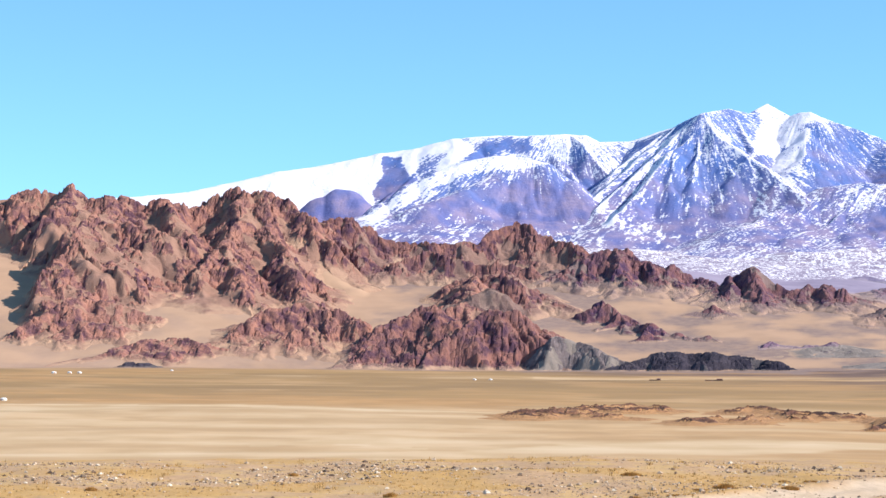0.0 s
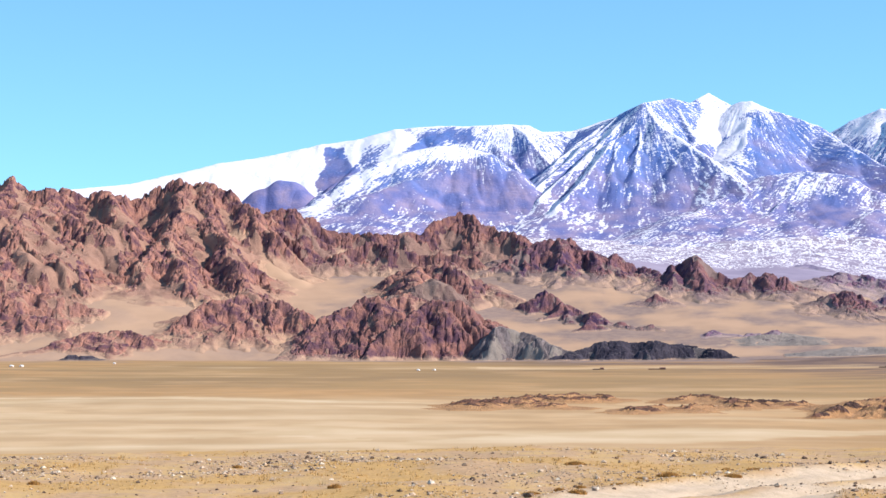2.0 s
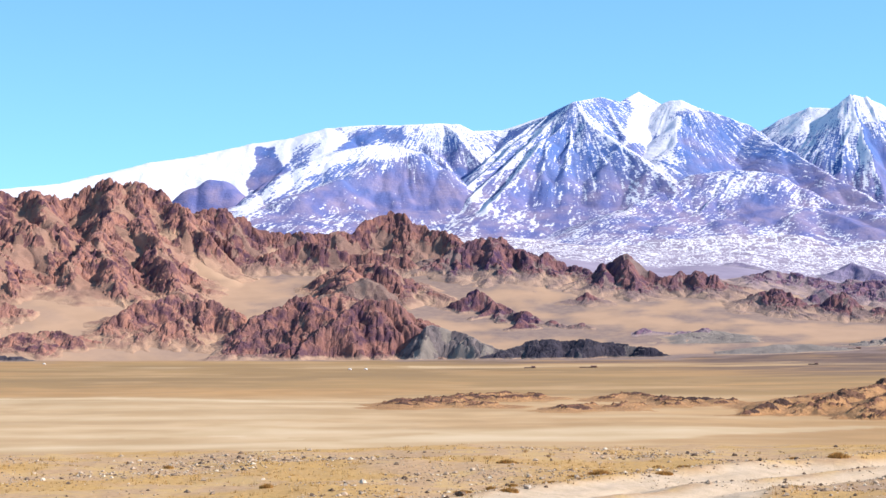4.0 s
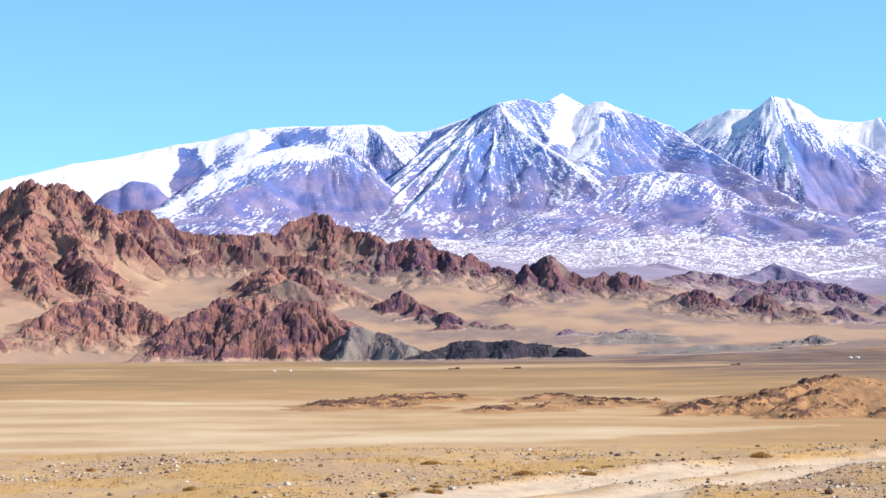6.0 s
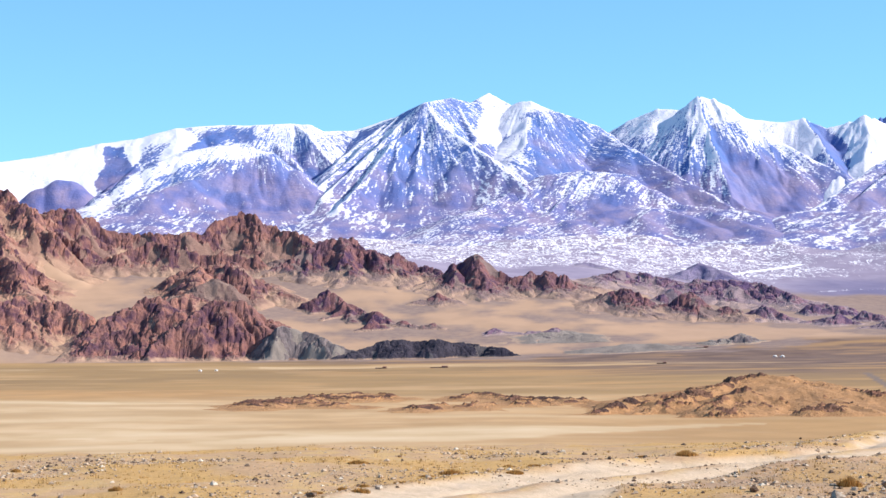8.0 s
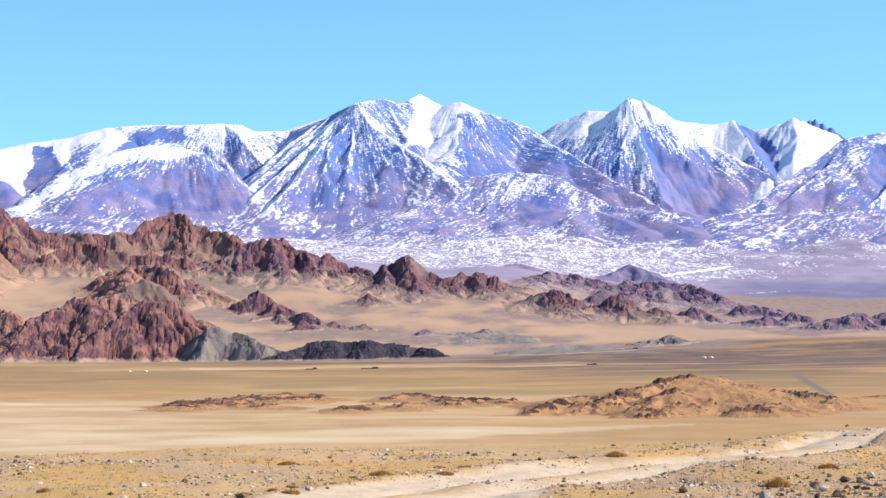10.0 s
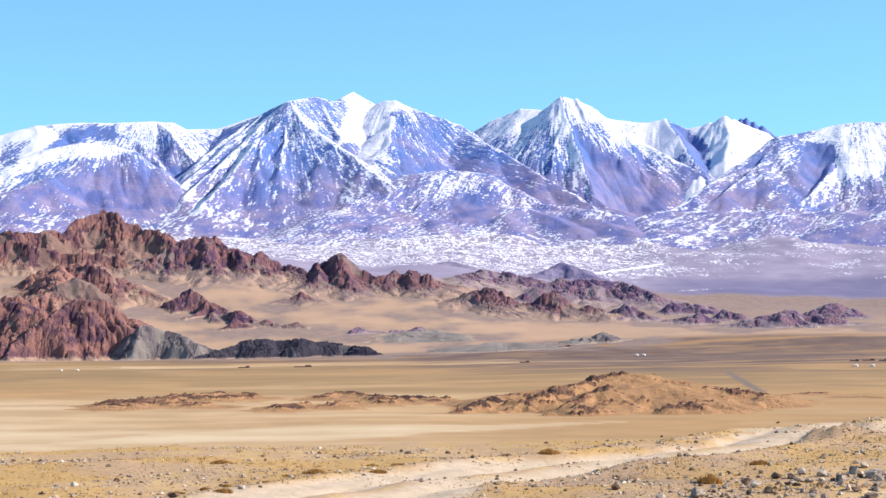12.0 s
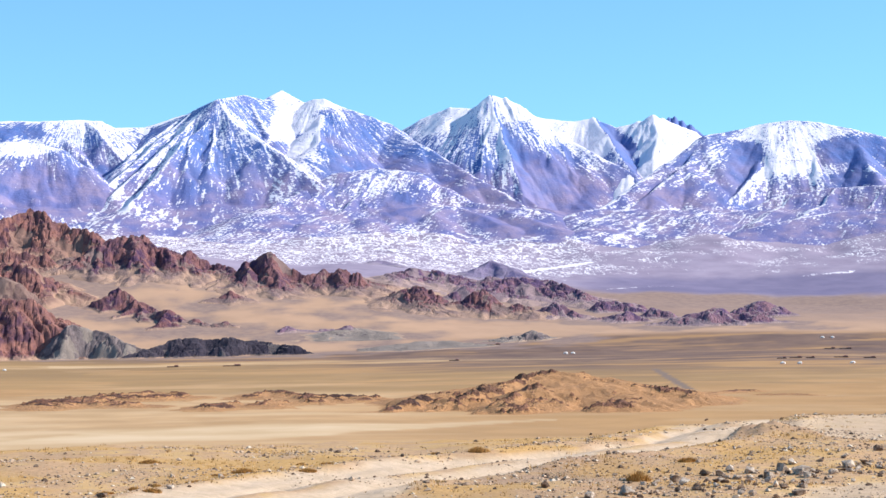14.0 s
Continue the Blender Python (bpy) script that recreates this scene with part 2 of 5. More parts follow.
def mountain_material():
    m = Mat("hazy_mountain_rock")
    flow = m.n.new("ShaderNodeCombineXYZ")
    m.put(flow.inputs[0], m.math("MULTIPLY", m.attr("along"), 0.25))
    m.put(flow.inputs[1], m.math("MULTIPLY", m.attr("below"), 0.03))
    streak = m.n.new("ShaderNodeTexNoise")
    streak.inputs["Scale"].default_value, streak.inputs["Detail"].default_value, streak.inputs["Roughness"].default_value = 1.0, 4.0, 0.6
    m.l.new(flow.outputs[0], streak.inputs["Vector"])
    mid, fine = m.noise(0.02, 5), m.noise(0.12, 4, 0.65)
    height = m.n.new("ShaderNodeSeparateXYZ")
    m.l.new(m.pos, height.inputs[0])
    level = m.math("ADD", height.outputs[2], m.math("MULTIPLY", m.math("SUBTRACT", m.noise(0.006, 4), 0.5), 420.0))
    # distance haze put into the rock colour: lilac at the foot, blue on upper faces
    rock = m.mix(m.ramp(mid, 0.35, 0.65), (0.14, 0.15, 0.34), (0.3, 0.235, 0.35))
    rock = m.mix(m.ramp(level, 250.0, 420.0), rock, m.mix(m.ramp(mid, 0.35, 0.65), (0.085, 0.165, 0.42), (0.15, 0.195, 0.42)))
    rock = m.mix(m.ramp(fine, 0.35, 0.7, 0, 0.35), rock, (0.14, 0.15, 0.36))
    flecks = m.math("MULTIPLY", m.math("SUBTRACT", m.noise(0.2, 4, 0.62, (0.8, 0.6, 1.3)), 0.5), m.ramp(m.attr("streaky"), 0.0, 1.0, 2.3, 1.7))
    lines = m.math("MULTIPLY", m.math("SUBTRACT", streak.outputs["Fac"], 0.5), m.ramp(m.attr("streaky"), 0.0, 1.0, 1.2, 2.1))
    edge = m.math("ADD", m.math("ADD", m.math("MULTIPLY", m.attr("snow"), 1.4), -0.2), m.math("ADD", flecks, lines))
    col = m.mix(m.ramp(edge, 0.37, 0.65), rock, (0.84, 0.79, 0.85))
    return m.done(col, 0.85, m.noise(0.2, 4, 0.6), 1.5)


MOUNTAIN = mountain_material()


def ground_material():
    m = Mat("steppe_ground")
    n1, n2, n3 = m.noise(0.004, 6, 0.6), m.noise(0.02, 5), m.noise(0.09, 4, 0.6)
    straw = m.mix(m.ramp(n2, 0.35, 0.65), (0.51, 0.285, 0.12), (0.42, 0.23, 0.095))
    pale = m.mix(m.ramp(n2, 0.3, 0.7), (0.66, 0.48, 0.30), (0.58, 0.40, 0.225))
    brown = m.mix(m.ramp(n1, 0.3, 0.7), (0.29, 0.175, 0.08), (0.38, 0.225, 0.095))
    brown = m.mix(m.attr("umber"), brown, m.mix(m.ramp(n2, 0.3, 0.7), (0.135, 0.082, 0.066), (0.215, 0.13, 0.092)))
    sand = m.mix(m.ramp(n2, 0.3, 0.7), SAND, tuple(0.88 * c for c in SAND))
    col = m.mix(m.attr("pale"), straw, pale)
    col = m.mix(m.attr("brown"), col, brown)
    col = m.mix(m.attr("sand"), col, sand)
    col = m.mix(m.attr("scree"), col, m.mix(m.ramp(n3, 0.3, 0.7), (0.30, 0.205, 0.165), (0.22, 0.15, 0.135)))
    col = m.mix(m.attr("rut"), col, (0.21, 0.145, 0.11))
    # violet of the far fans is distance haze painted on the ground
    col = m.mix(m.attr("far_haze"), col, m.mix(m.ramp(n2, 0.3, 0.7), (0.27, 0.215, 0.29), (0.34, 0.28, 0.36)))
    # darker shingle band, its violet cast from the same haze
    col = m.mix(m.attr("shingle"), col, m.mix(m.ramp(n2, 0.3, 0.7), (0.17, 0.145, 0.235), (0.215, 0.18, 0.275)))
    snow_edge = m.math("ADD", m.attr("snow"), m.math("MULTIPLY", m.math("SUBTRACT", m.noise(0.2, 4, 0.68, (1, 0.42, 1), 0.6), 0.5), 1.4))
    fold = m.math("ABSOLUTE", m.math("SUBTRACT", m.noise(0.06, 3, 0.6, (1, 0.4, 1), 1.0), 0.5))
    snow_edge = m.math("ADD", snow_edge, m.math("MULTIPLY", m.math("SUBTRACT", m.ramp(fold, 0.0, 0.06, 1.0, 0.0), 0.4), m.ramp(m.attr("snow"), 0.05, 0.3, 0.0, 0.6)))
    col = m.mix(m.ramp(snow_edge, 0.37, 0.63), col, (0.87, 0.815, 0.86))
    # knoll: gravel, grit and dry grass
    grit = m.mix(m.ramp(m.noise(7, 4, 0.7), 0.35, 0.65), (0.53, 0.325, 0.18), (0.43, 0.26, 0.138))
    grit = m.mix(m.ramp(m.noise(1.3, 4), 0.45, 0.62), grit, (0.55, 0.34, 0.145))
    pebble = m.mix(m.ramp(m.voronoi(16), 0.1, 0.35), (0.52, 0.39, 0.27), grit)
    near = m.mix(m.ramp(m.noise(2.2, 3), 0.5, 0.6), grit, pebble)
    near = m.mix(m.attr("grass"), near, m.mix(m.ramp(m.noise(12, 4, 0.7), 0.3, 0.7), (0.60, 0.35, 0.12), (0.45, 0.25, 0.08)))
    col = m.mix(m.attr("near"), col, near)
    dust = m.mix(m.ramp(m.noise(2.5, 5, 0.65), 0.35, 0.7), (0.62, 0.455, 0.315), (0.5, 0.36, 0.24))
    dust = m.mix(m.ramp(m.noise(20, 3, 0.7), 0.55, 0.75, 0, 0.5), dust, (0.36, 0.29, 0.22))
    col = m.mix(m.attr("track"), col, dust)
    return m.done(col, 0.95, m.noise(9, 5, 0.7), 0.03)


GROUND = ground_material()


# ---- meshes from grids ----
def sheet(name, x, y, z, keep, attrs, material, smooth=True):
    """A mesh object from a grid of points; keep marks its faces."""
    rows, cols = z.shape
    idx = np.arange(rows * cols).reshape(rows, cols)
    quads = np.stack([idx[:-1, :-1], idx[:-1, 1:], idx[1:, 1:], idx[1:, :-1]], -1)[keep]
    used = np.unique(quads)
    remap = np.full(rows * cols, -1)
    remap[used] = np.arange(len(used))
    quads = remap[quads]
    co = np.stack([x.ravel()[used], y.ravel()[used], z.ravel()[used]], -1)
    me = bpy.data.meshes.new(name)
    me.vertices.add(len(used))
    me.vertices.foreach_set("co", co.ravel())
    me.loops.add(quads.size)
    me.loops.foreach_set("vertex_index", quads.ravel().astype(np.int32))
    me.polygons.add(len(quads))
    me.polygons.foreach_set("loop_start", np.arange(0, quads.size, 4, dtype=np.int32))
    me.polygons.foreach_set("loop_total", np.full(len(quads), 4, dtype=np.int32))
    me.polygons.foreach_set("use_smooth", np.full(len(quads), smooth))
    for key, v in attrs.items():
        a = me.attributes.new(key, "FLOAT", "POINT")
        a.data.foreach_set("value", np.asarray(v, dtype=np.float32).ravel()[used])
    me.update(calc_edges=True)
    me.materials.append(material)
    return new(name, me)


def both(v):
    """A value for the right-hand and the left-hand flank of a crest, as one goes along it."""
    return v if isinstance(v, tuple) else (v, v)


def crest_height(x, y, ridges, seed, wide=60.0):
    """Surface of slopes falling from crest lines. A ridge: nodes (bearing, away, height), slope, rounding, fluting, snow;
    slope and snow may differ on its two flanks. Gives the height, the ridge's snow, and the place along and below the crest."""
    best, snow, along, below = np.full(x.shape, -1e6), np.zeros(x.shape), np.zeros(x.shape), np.zeros(x.shape)
    for k, (line, slope, round_off, flute, white) in enumerate(ridges):
        run = 77.0 * k
        pts = [(*spot(b, a), h) for b, a, h in line]
        for (ax, ay, az), (bx, by, bz) in zip(pts, pts[1:]):
            dx, dy = bx - ax, by - ay
            length = math.hypot(dx, dy)
            t = np.clip(((x - ax) * dx + (y - ay) * dy) / (length * length), 0, 1)
            ox, oy = x - ax - t * dx, y - ay - t * dy
            dist = np.hypot(ox, oy)
            # at the bends the flank fans out: count the turn as a way along the crest
            fan = np.where((t <= 0) | (t >= 1), np.arctan2(ox * dx + oy * dy, np.abs(ox * dy - oy * dx) + 1e-6) * 45, 0)
            right = ox * dy - oy * dx > 0
            lean = step01(-0.5, 0.5, (ox * dy - oy * dx) / (dist * length + 1e-6))
            s = run + t * length + fan + np.where(right, 0, 500)
            fl = 1 + flute * perlin(s / wide, dist / (3 * wide) + 3.3 * k, seed) + 0.45 * flute * perlin(s / (0.36 * wide), dist / wide, seed + 1)
            fall = both(slope)[0] * lean + both(slope)[1] * (1 - lean)
            h = az + (bz - az) * t - fall * fl * (np.sqrt(dist * dist + round_off * round_off) - round_off)
            top = h > best
            snow = np.where(top, both(white)[0] * lean + both(white)[1] * (1 - lean), snow)
            along, below = np.where(top, s, along), np.where(top, dist, below)
            best = np.maximum(best, h)
            run += length
    return best, snow, along, below


def inside_field(bearing, rise, outline, soft):
    """1 within a field whose outline is given by bearing and rise, fading to 0 over a soft rim of that many metres."""
    px, py = np.radians(bearing) * 4500, rise
    pts = [(radians(b) * 4500, r) for b, r in outline]
    within, near = np.zeros(px.shape, bool), np.full(px.shape, 1e9)
    for (ax, ay), (bx, by) in zip(pts, pts[1:] + pts[:1]):
        dx, dy = bx - ax, by - ay
        t = np.clip(((px - ax) * dx + (py - ay) * dy) / (dx * dx + dy * dy), 0, 1)
        near = np.minimum(near, np.hypot(px - ax - t * dx, py - ay - t * dy))
        if ay != by:
            within ^= ((ay > py) != (by > py)) & (px < dx * (py - ay) / (by - ay) + ax)
    return step01(-soft, soft, np.where(within, near, -near))


def closed(h, x, y, lip, fall):
    """Bends the rim of a height grid down, so that no edge hangs in the air."""
    rim = np.minimum(np.minimum(x - x.min(), x.max() - x), np.minimum(y - y.min(), y.max() - y))
    return h - fall * step01(lip, 0, rim)


def span(ridges, margin):
    pts = [spot(b, a) for r in ridges for b, a, h in r[0]]
    xs, ys = [p[0] for p in pts], [p[1] for p in pts]
    return min(xs) - margin, max(xs) + margin, min(ys) - margin, max(ys) + margin * 0.6


CRESTS = []


def towers(x, y, seed):
    """Tilted, rounded blocks parted by narrow clefts: about 0 in the clefts, up to 1 on the tallest blocks."""
    i, j = np.floor(x), np.floor(y)
    first, second, tall = np.full(x.shape, 9.0), np.full(x.shape, 9.0), np.zeros(x.shape)
    for p in (-1, 0, 1):
        for q in (-1, 0, 1):
            ci, cj = i + p, j + q
            ox = x - ci - 0.1 - 0.8 * hash01(ci, cj, seed)
            oy = y - cj - 0.1 - 0.8 * hash01(ci, cj, seed + 1)
            d = np.hypot(ox, oy)
            top = 0.35 + 0.65 * hash01(ci, cj, seed + 2) + 1.5 * ox * (hash01(ci, cj, seed + 3) - 0.5) + 0.9 * oy * (hash01(ci, cj, seed + 4) - 0.1)
            tall = np.where(d < first, top, tall)
            second = np.where(d < first, first, np.minimum(second, d))
            first = np.minimum(first, d)
    return tall * (0.25 + 0.75 * step01(0.0, 0.16, second - first)) * (1 - 0.3 * first * first)


def rocky_hill(label, ridges, material, crag=9.0, margin=120, step=1.7, seed=1, bare=0.6, group="", grain=0.8, patchy=0.0, skirt=5.0, cover=0.22, bold=0.0, pipe=1.0):
    CRESTS.extend(r[0] for r in ridges if not patchy)
    x0, x1, y0, y1 = span(ridges, margin)
    x, y = np.meshgrid(np.arange(x0, x1, step), np.arange(y0, y1, step * 1.2))
    g = ground_z(x, y, False)
    c = grain
    stray = 7.0 if patchy else 0.0
    wx = 9 * c * fbm(x / (60 * c), y / (60 * c), 3, seed + 3) + stray * fbm(x / 26, y / 26, 3, seed + 5)
    wy = 14 * c * fbm(x / (60 * c), y / (60 * c), 3, seed + 7) + 1.5 * stray * fbm(x / 26, y / 26, 3, seed + 6)
    h, _, along, below = crest_height(x + wx, y + wy, ridges, seed, 48 * c)
    h = closed(h, x, y, 25 * c, 60)
    over = h - g
    h = g + np.where(over < skirt, skirt - (skirt - over) * 0.35, over)
    if bold:
        big = ridged(x / 125 + 0.01 * wy, y / 190, 2, seed + 61, 0.4) - 0.62
        h = h + bold * big * step01(0, 30, h - g) * (0.35 + 0.65 * step01(4, 45, below))
    # outcrops stand proud of the loose slopes, most of them near the crests
    rough = fbm(x / (46 * c) + 0.02 * wy, y / (58 * c), 5, seed + 41, 0.6)
    if patchy:
        ledge = ridged(x / 34 + 0.05 * wy, y / 11 + 0.05 * wx, 3, seed + 43, 0.55)
        craggy = step01(0.0, 0.12, ledge - 0.86 + 0.3 * rough + 0.6 * np.exp(-below / 11) - patchy + 0.3) * step01(0.3, 1.5, h - g)
        facets = 0.5 * blocks(x / (22 * c) + 0.03 * wy, y / (26 * c) + 0.03 * wx, seed + 51) + 0.42 * blocks(x / (10 * c), y / (12 * c), seed + 57) + 0.26 * blocks(x / (4.6 * c), y / (6 * c), seed + 59)
        knob = ridged(x / (30 * c) + 0.02 * wy, y / (40 * c), 5, seed + 11, 0.6) - 0.5
        h = h + crag * craggy * (0.3 + 0.75 * knob + facets)
        rock = craggy * 1.2
    else:
        craggy = step01(-0.02, 0.09, rough + cover + 0.5 * np.exp(-below / (24 * c))) * step01(0.1 * skirt, 1.1 * skirt, h - g)
        lump = ridged(x / (75 * c), y / (95 * c), 2, seed + 9, 0.5) - 0.5
        # jointed granite: tall buttresses, split into columns and blocks
        tx, ty = x + 0.35 * wx + 2.5 * c * fbm(x / 9, y / 9, 2, seed + 45), (y + 0.35 * wy) / pipe
        mass = 0.85 * towers(tx / (36 * c), ty / (50 * c), seed + 51) + 0.55 * towers(tx / (14 * c), ty / (24 * c), seed + 55) + 0.28 * towers(tx / (6 * c), ty / (11 * c), seed + 59)
        h = h + 0.8 * crag * lump * step01(0, 3 * skirt, h - g) + crag * craggy * (mass - 0.8) + 0.12 * crag * (1 - craggy) * rough * step01(0, skirt, h - g)
        gy, gx = np.gradient(h, step * 1.2, step)
        rock = craggy * step01(bare - 0.4, bare + 0.1, np.hypot(gx, gy) + 0.25 * fbm(x / (30 * c), y / (30 * c), 3, seed + 19))
    # sand drift with a wide soft rim that stands for dust haze
    hazy_drift = step01(0.95 * skirt, 0, h - g + 0.5 * skirt * fbm(x / 30, y / 30, 4, seed + 29))
    hit = h > g - (0.15 if patchy else 1.5)
    keep = hit[:-1, :-1] | hit[1:, :-1] | hit[:-1, 1:] | hit[1:, 1:]
    ob = sheet("rocky_hill", x, y, h, keep, {"rock": rock, "hazy_drift": hazy_drift}, material, smooth=False)
    return tagged(ob, label, "hill", group)


def snow_mountain(label, ridges, margin=420, step=2.9, seed=1, crag=2.0, snow_low=230, snow_high=640, lift=0.15, foot=30.0, summits=(), streaky=1.0, fields=(), flow=(0.0, -1.0), fine=1.0):
    x0, x1, y0, y1 = span(ridges, margin)
    y1 = min(y1, 4930)
    x, y = np.meshgrid(np.arange(x0, x1, step), np.arange(y0, y1, step * 1.25))
    g = ground_z(x, y, False)
    wx = 5 * fbm(x / 70, y / 70, 3, seed + 3)
    wy = 6 * fbm(x / 90, y / 90, 3, seed + 7)
    h, white, along, below = crest_height(x + wx, y + wy, ridges, seed, 70.0)
    crest_off = below
    h = closed(h, x, y, 40, 150)
    over = h - g
    h = g + np.where(over < foot, foot - (foot - over) * 0.3, over)
    rise = step01(0, 60, h - g)
    # snow gullies run down from the summits, elsewhere with the wind across the slope
    reach = np.full(x.shape, 1e9)
    if summits:
        for b, a in summits:
            px, py = spot(b, a)
            away = np.hypot(x - px, y - py - 60)
            turn = np.arctan2(x - px, py + 60 - y)
            nearer = away < reach
            along = np.where(nearer, turn * 230 + 3.0 * a, along)
            below = np.where(nearer, away, below)
            reach = np.minimum(reach, away)
    else:
        along, below = x * -flow[1] + y * flow[0] + 0.3 * wy, x * flow[0] + y * flow[1]
    rib = ridged(along / 15, below / 190, 3, seed + 11, 0.5) - 0.5
    h = h + crag * rise * (1.0 * rib * step01(3, 40, crest_off) + 0.8 * (ridged(x / 42, y / 60, 4, seed + 13, 0.55) - 0.5))
    bearing, level = np.degrees(np.arctan2(x, y)), EYE + (h - EYE) / np.hypot(x, y) * 4500
    jag_x, jag_y = 0.05 * fbm(x / 22, y / 30, 3, seed + 21), 5.0 * fbm(x / 22 + 40, y / 30, 3, seed + 22)
    snow = white + lift * (2 * step01(snow_low, snow_high, h) - 1)
    for outline, amount, soft in fields:
        snow = snow + amount * inside_field(bearing + jag_x, level + jag_y, outline, soft)
    thin = np.exp(-crest_off / 5.0) * step01(0.1, 0.3, white)
    snow = snow + 0.26 * thin + 0.12 * fbm(x / 60, y / 80, 3, seed + 37) - 0.25 * rib * fine + 0.05 * step01(foot * 1.2, 0, h - g)
    hit = h > g - 3
    keep = hit[:-1, :-1] | hit[1:, :-1] | hit[:-1, 1:] | hit[1:, 1:]
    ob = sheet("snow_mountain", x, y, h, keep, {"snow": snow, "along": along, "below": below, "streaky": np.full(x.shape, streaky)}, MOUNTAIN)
    return tagged(ob, label, "mountain", "snow mountains")


# ---- the ground: one sheet to the horizon ----
def build_ground():
    fine = np.radians(np.arange(-20.5, 22.0, 0.085))
    rough = np.radians(np.arange(22.0, 339.6, 4.0))
    turn = np.concatenate([fine, rough, [fine[0] + 2 * math.pi]])
    ring = np.concatenate([[0.002, 1.2], np.arange(4, 30, 1.5), np.arange(30, 66, 0.2), 66 * 1.035 ** np.arange(0, 75), np.arange(900, 4950, 12.0)])
    ring = np.unique(ring)
    a, r = np.meshgrid(turn, ring)
    x, y = r * np.sin(a), r * np.cos(a) - 1.0
    z = ground_z(x, y)
    bearing = np.degrees(np.arctan2(x, y))
    edge = knoll_edge(bearing)
    near = step01(edge + 60, edge + 20, r)
    n = fbm(x / 240, y / 240, 4, 60)
    n2 = fbm(x / 90, y / 90, 4, 61)
    flat = step01(2700, 2400, r)
    wash = fbm(x / 420, y / 40, 4, 62)
    # washes: long thin streaks that lie across the view
    thin = fbm(x / 260 + 0.3 * n, 60000 / r / 2.6, 4, 63, 0.6)
    broad = fbm(x / 520, 60000 / r / 7.0, 3, 64)
    pans = np.zeros(x.shape)
    for pan in PANS:
        inside = (bearing > pan[0][0]) & (bearing < pan[-1][0])
        mid = np.interp(bearing, [p[0] for p in pan], [p[1] for p in pan])
        half = np.interp(bearing, [p[0] for p in pan], [p[2] for p in pan])
        frayed = np.abs(r + 9 * n2 + 7 * thin * r / 1000 - mid) / np.maximum(half, 1)
        pans = np.maximum(pans, np.where(inside, step01(1.25, 0.75, frayed), 0))
    pale = flat * ((0.32 + 0.35 * step01(2, -8, bearing)) * step01(1500, 1380, r) * step01(12, 2, bearing) + 0.35 * step01(0.0, 0.5, broad) * step01(9, 3, bearing) + 0.25 * step01(0.1, 0.4, thin))
    pale = np.maximum(pale * 0.8, pans * (0.85 + 0.3 * thin) * (1 - 0.6 * step01(1800, 2100, r)))
    brown = step01(1350, 1750, r + 160 * n) * step01(2840, 2740, r) * (0.45 + 0.55 * step01(-0.35, 0.3, n + 0.5 * n2 - 0.5 * wash)) * (1 - 0.5 * step01(0.3, 0.6, wash))
    line = np.exp(-((r - 2430 - 70 * n) / 55) ** 2) * (0.5 + 0.5 * step01(-0.4, 0.2, n2))
    light = np.exp(-((r - 2270 - 70 * n) / 40) ** 2) * step01(-0.3, 0.3, wash)
    brown = np.maximum(brown, 0.9 * line) * (1 - 0.7 * light)
    pale = pale + 0.4 * light
    brown = np.clip(brown * (1 + 0.5 * broad) + 0.35 * step01(0.05, 0.35, thin) * step01(1300, 1600, r) * step01(2760, 2700, r), 0, 1) * (1 - 0.9 * pans)
    brown = np.maximum(brown, 0.28 * step01(0.12, 0.4, -thin) * step01(880, 960, r) * step01(1500, 1400, r) * (1 - pans))
    sand = step01(2560, 2640, r + 25 * n2 - 150 * step01(2, 11, bearing))
    fan = step01(3450, 3600, r + 60 * n)
    # haze tint of the ground, growing with distance
    far_haze = step01(3230, 3340, r + 30 * n2 - 140 * step01(7, 11, bearing)) * step01(-14, 0, bearing)
    snow = fan * (0.41 + 0.1 * step01(3560, 3950, r + 60 * n) - 0.3 * step01(7.5, 14, bearing) + 0.16 * fbm(x / 90, y / 60, 3, 65))
    scree = np.zeros(x.shape)
    hills = (r > 2450) & (r < 3700) & (np.abs(bearing) < 24)
    close = np.full(int(hills.sum()), 1e9)
    for line in CRESTS:
        close = np.minimum(close, to_line(x[hills], y[hills] + 25, line)[0])
    scree[hills] = step01(15, 60, to_line(x[hills], y[hills], CHUTE)[0]) * step01(80, 15, close + 55 * fbm(x[hills] / 60, y[hills] / 60, 4, 75))
    scree = np.maximum(scree, 0.95 * step01(2700, 3250, r + 90 * n + 40 * n2) * step01(5, 10, bearing))
    apron = step01(-7.4, -5.8, bearing + 0.8 * n2) * step01(-0.2, -2.2, bearing + 0.8 * n2) * step01(2850, 2930, r + 50 * n2) * step01(3350, 3250, r)
    scree = np.maximum(scree, 0.95 * apron)
    far_track = step01(4.5, 2.5, to_line(x, y, FAR_TRACK)[0] + perlin(x / 9, y / 9, 76))
    umber = step01(1700, 2250, r + 120 * n + 60 * n2) * step01(0, 8, bearing + step01(2300, 2450, r) * 6)
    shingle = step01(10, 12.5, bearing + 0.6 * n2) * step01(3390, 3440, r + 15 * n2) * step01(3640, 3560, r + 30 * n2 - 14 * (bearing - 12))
    snow = snow - 0.6 * shingle + 0.8 * sum(step01(9, 4, to_line(x, y, line)[0] + 4 * n2) for line in SNOW_LINES)
    bx, by = spot(15.7, 47.5)
    bank = np.exp(-(((x - bx) / 1.5) ** 2 + ((y - by) / 2.0) ** 2)) * (0.8 + 0.4 * n2)
    near, scree = near * (1 - 0.75 * np.clip(bank, 0, 1)), np.maximum(scree, bank)
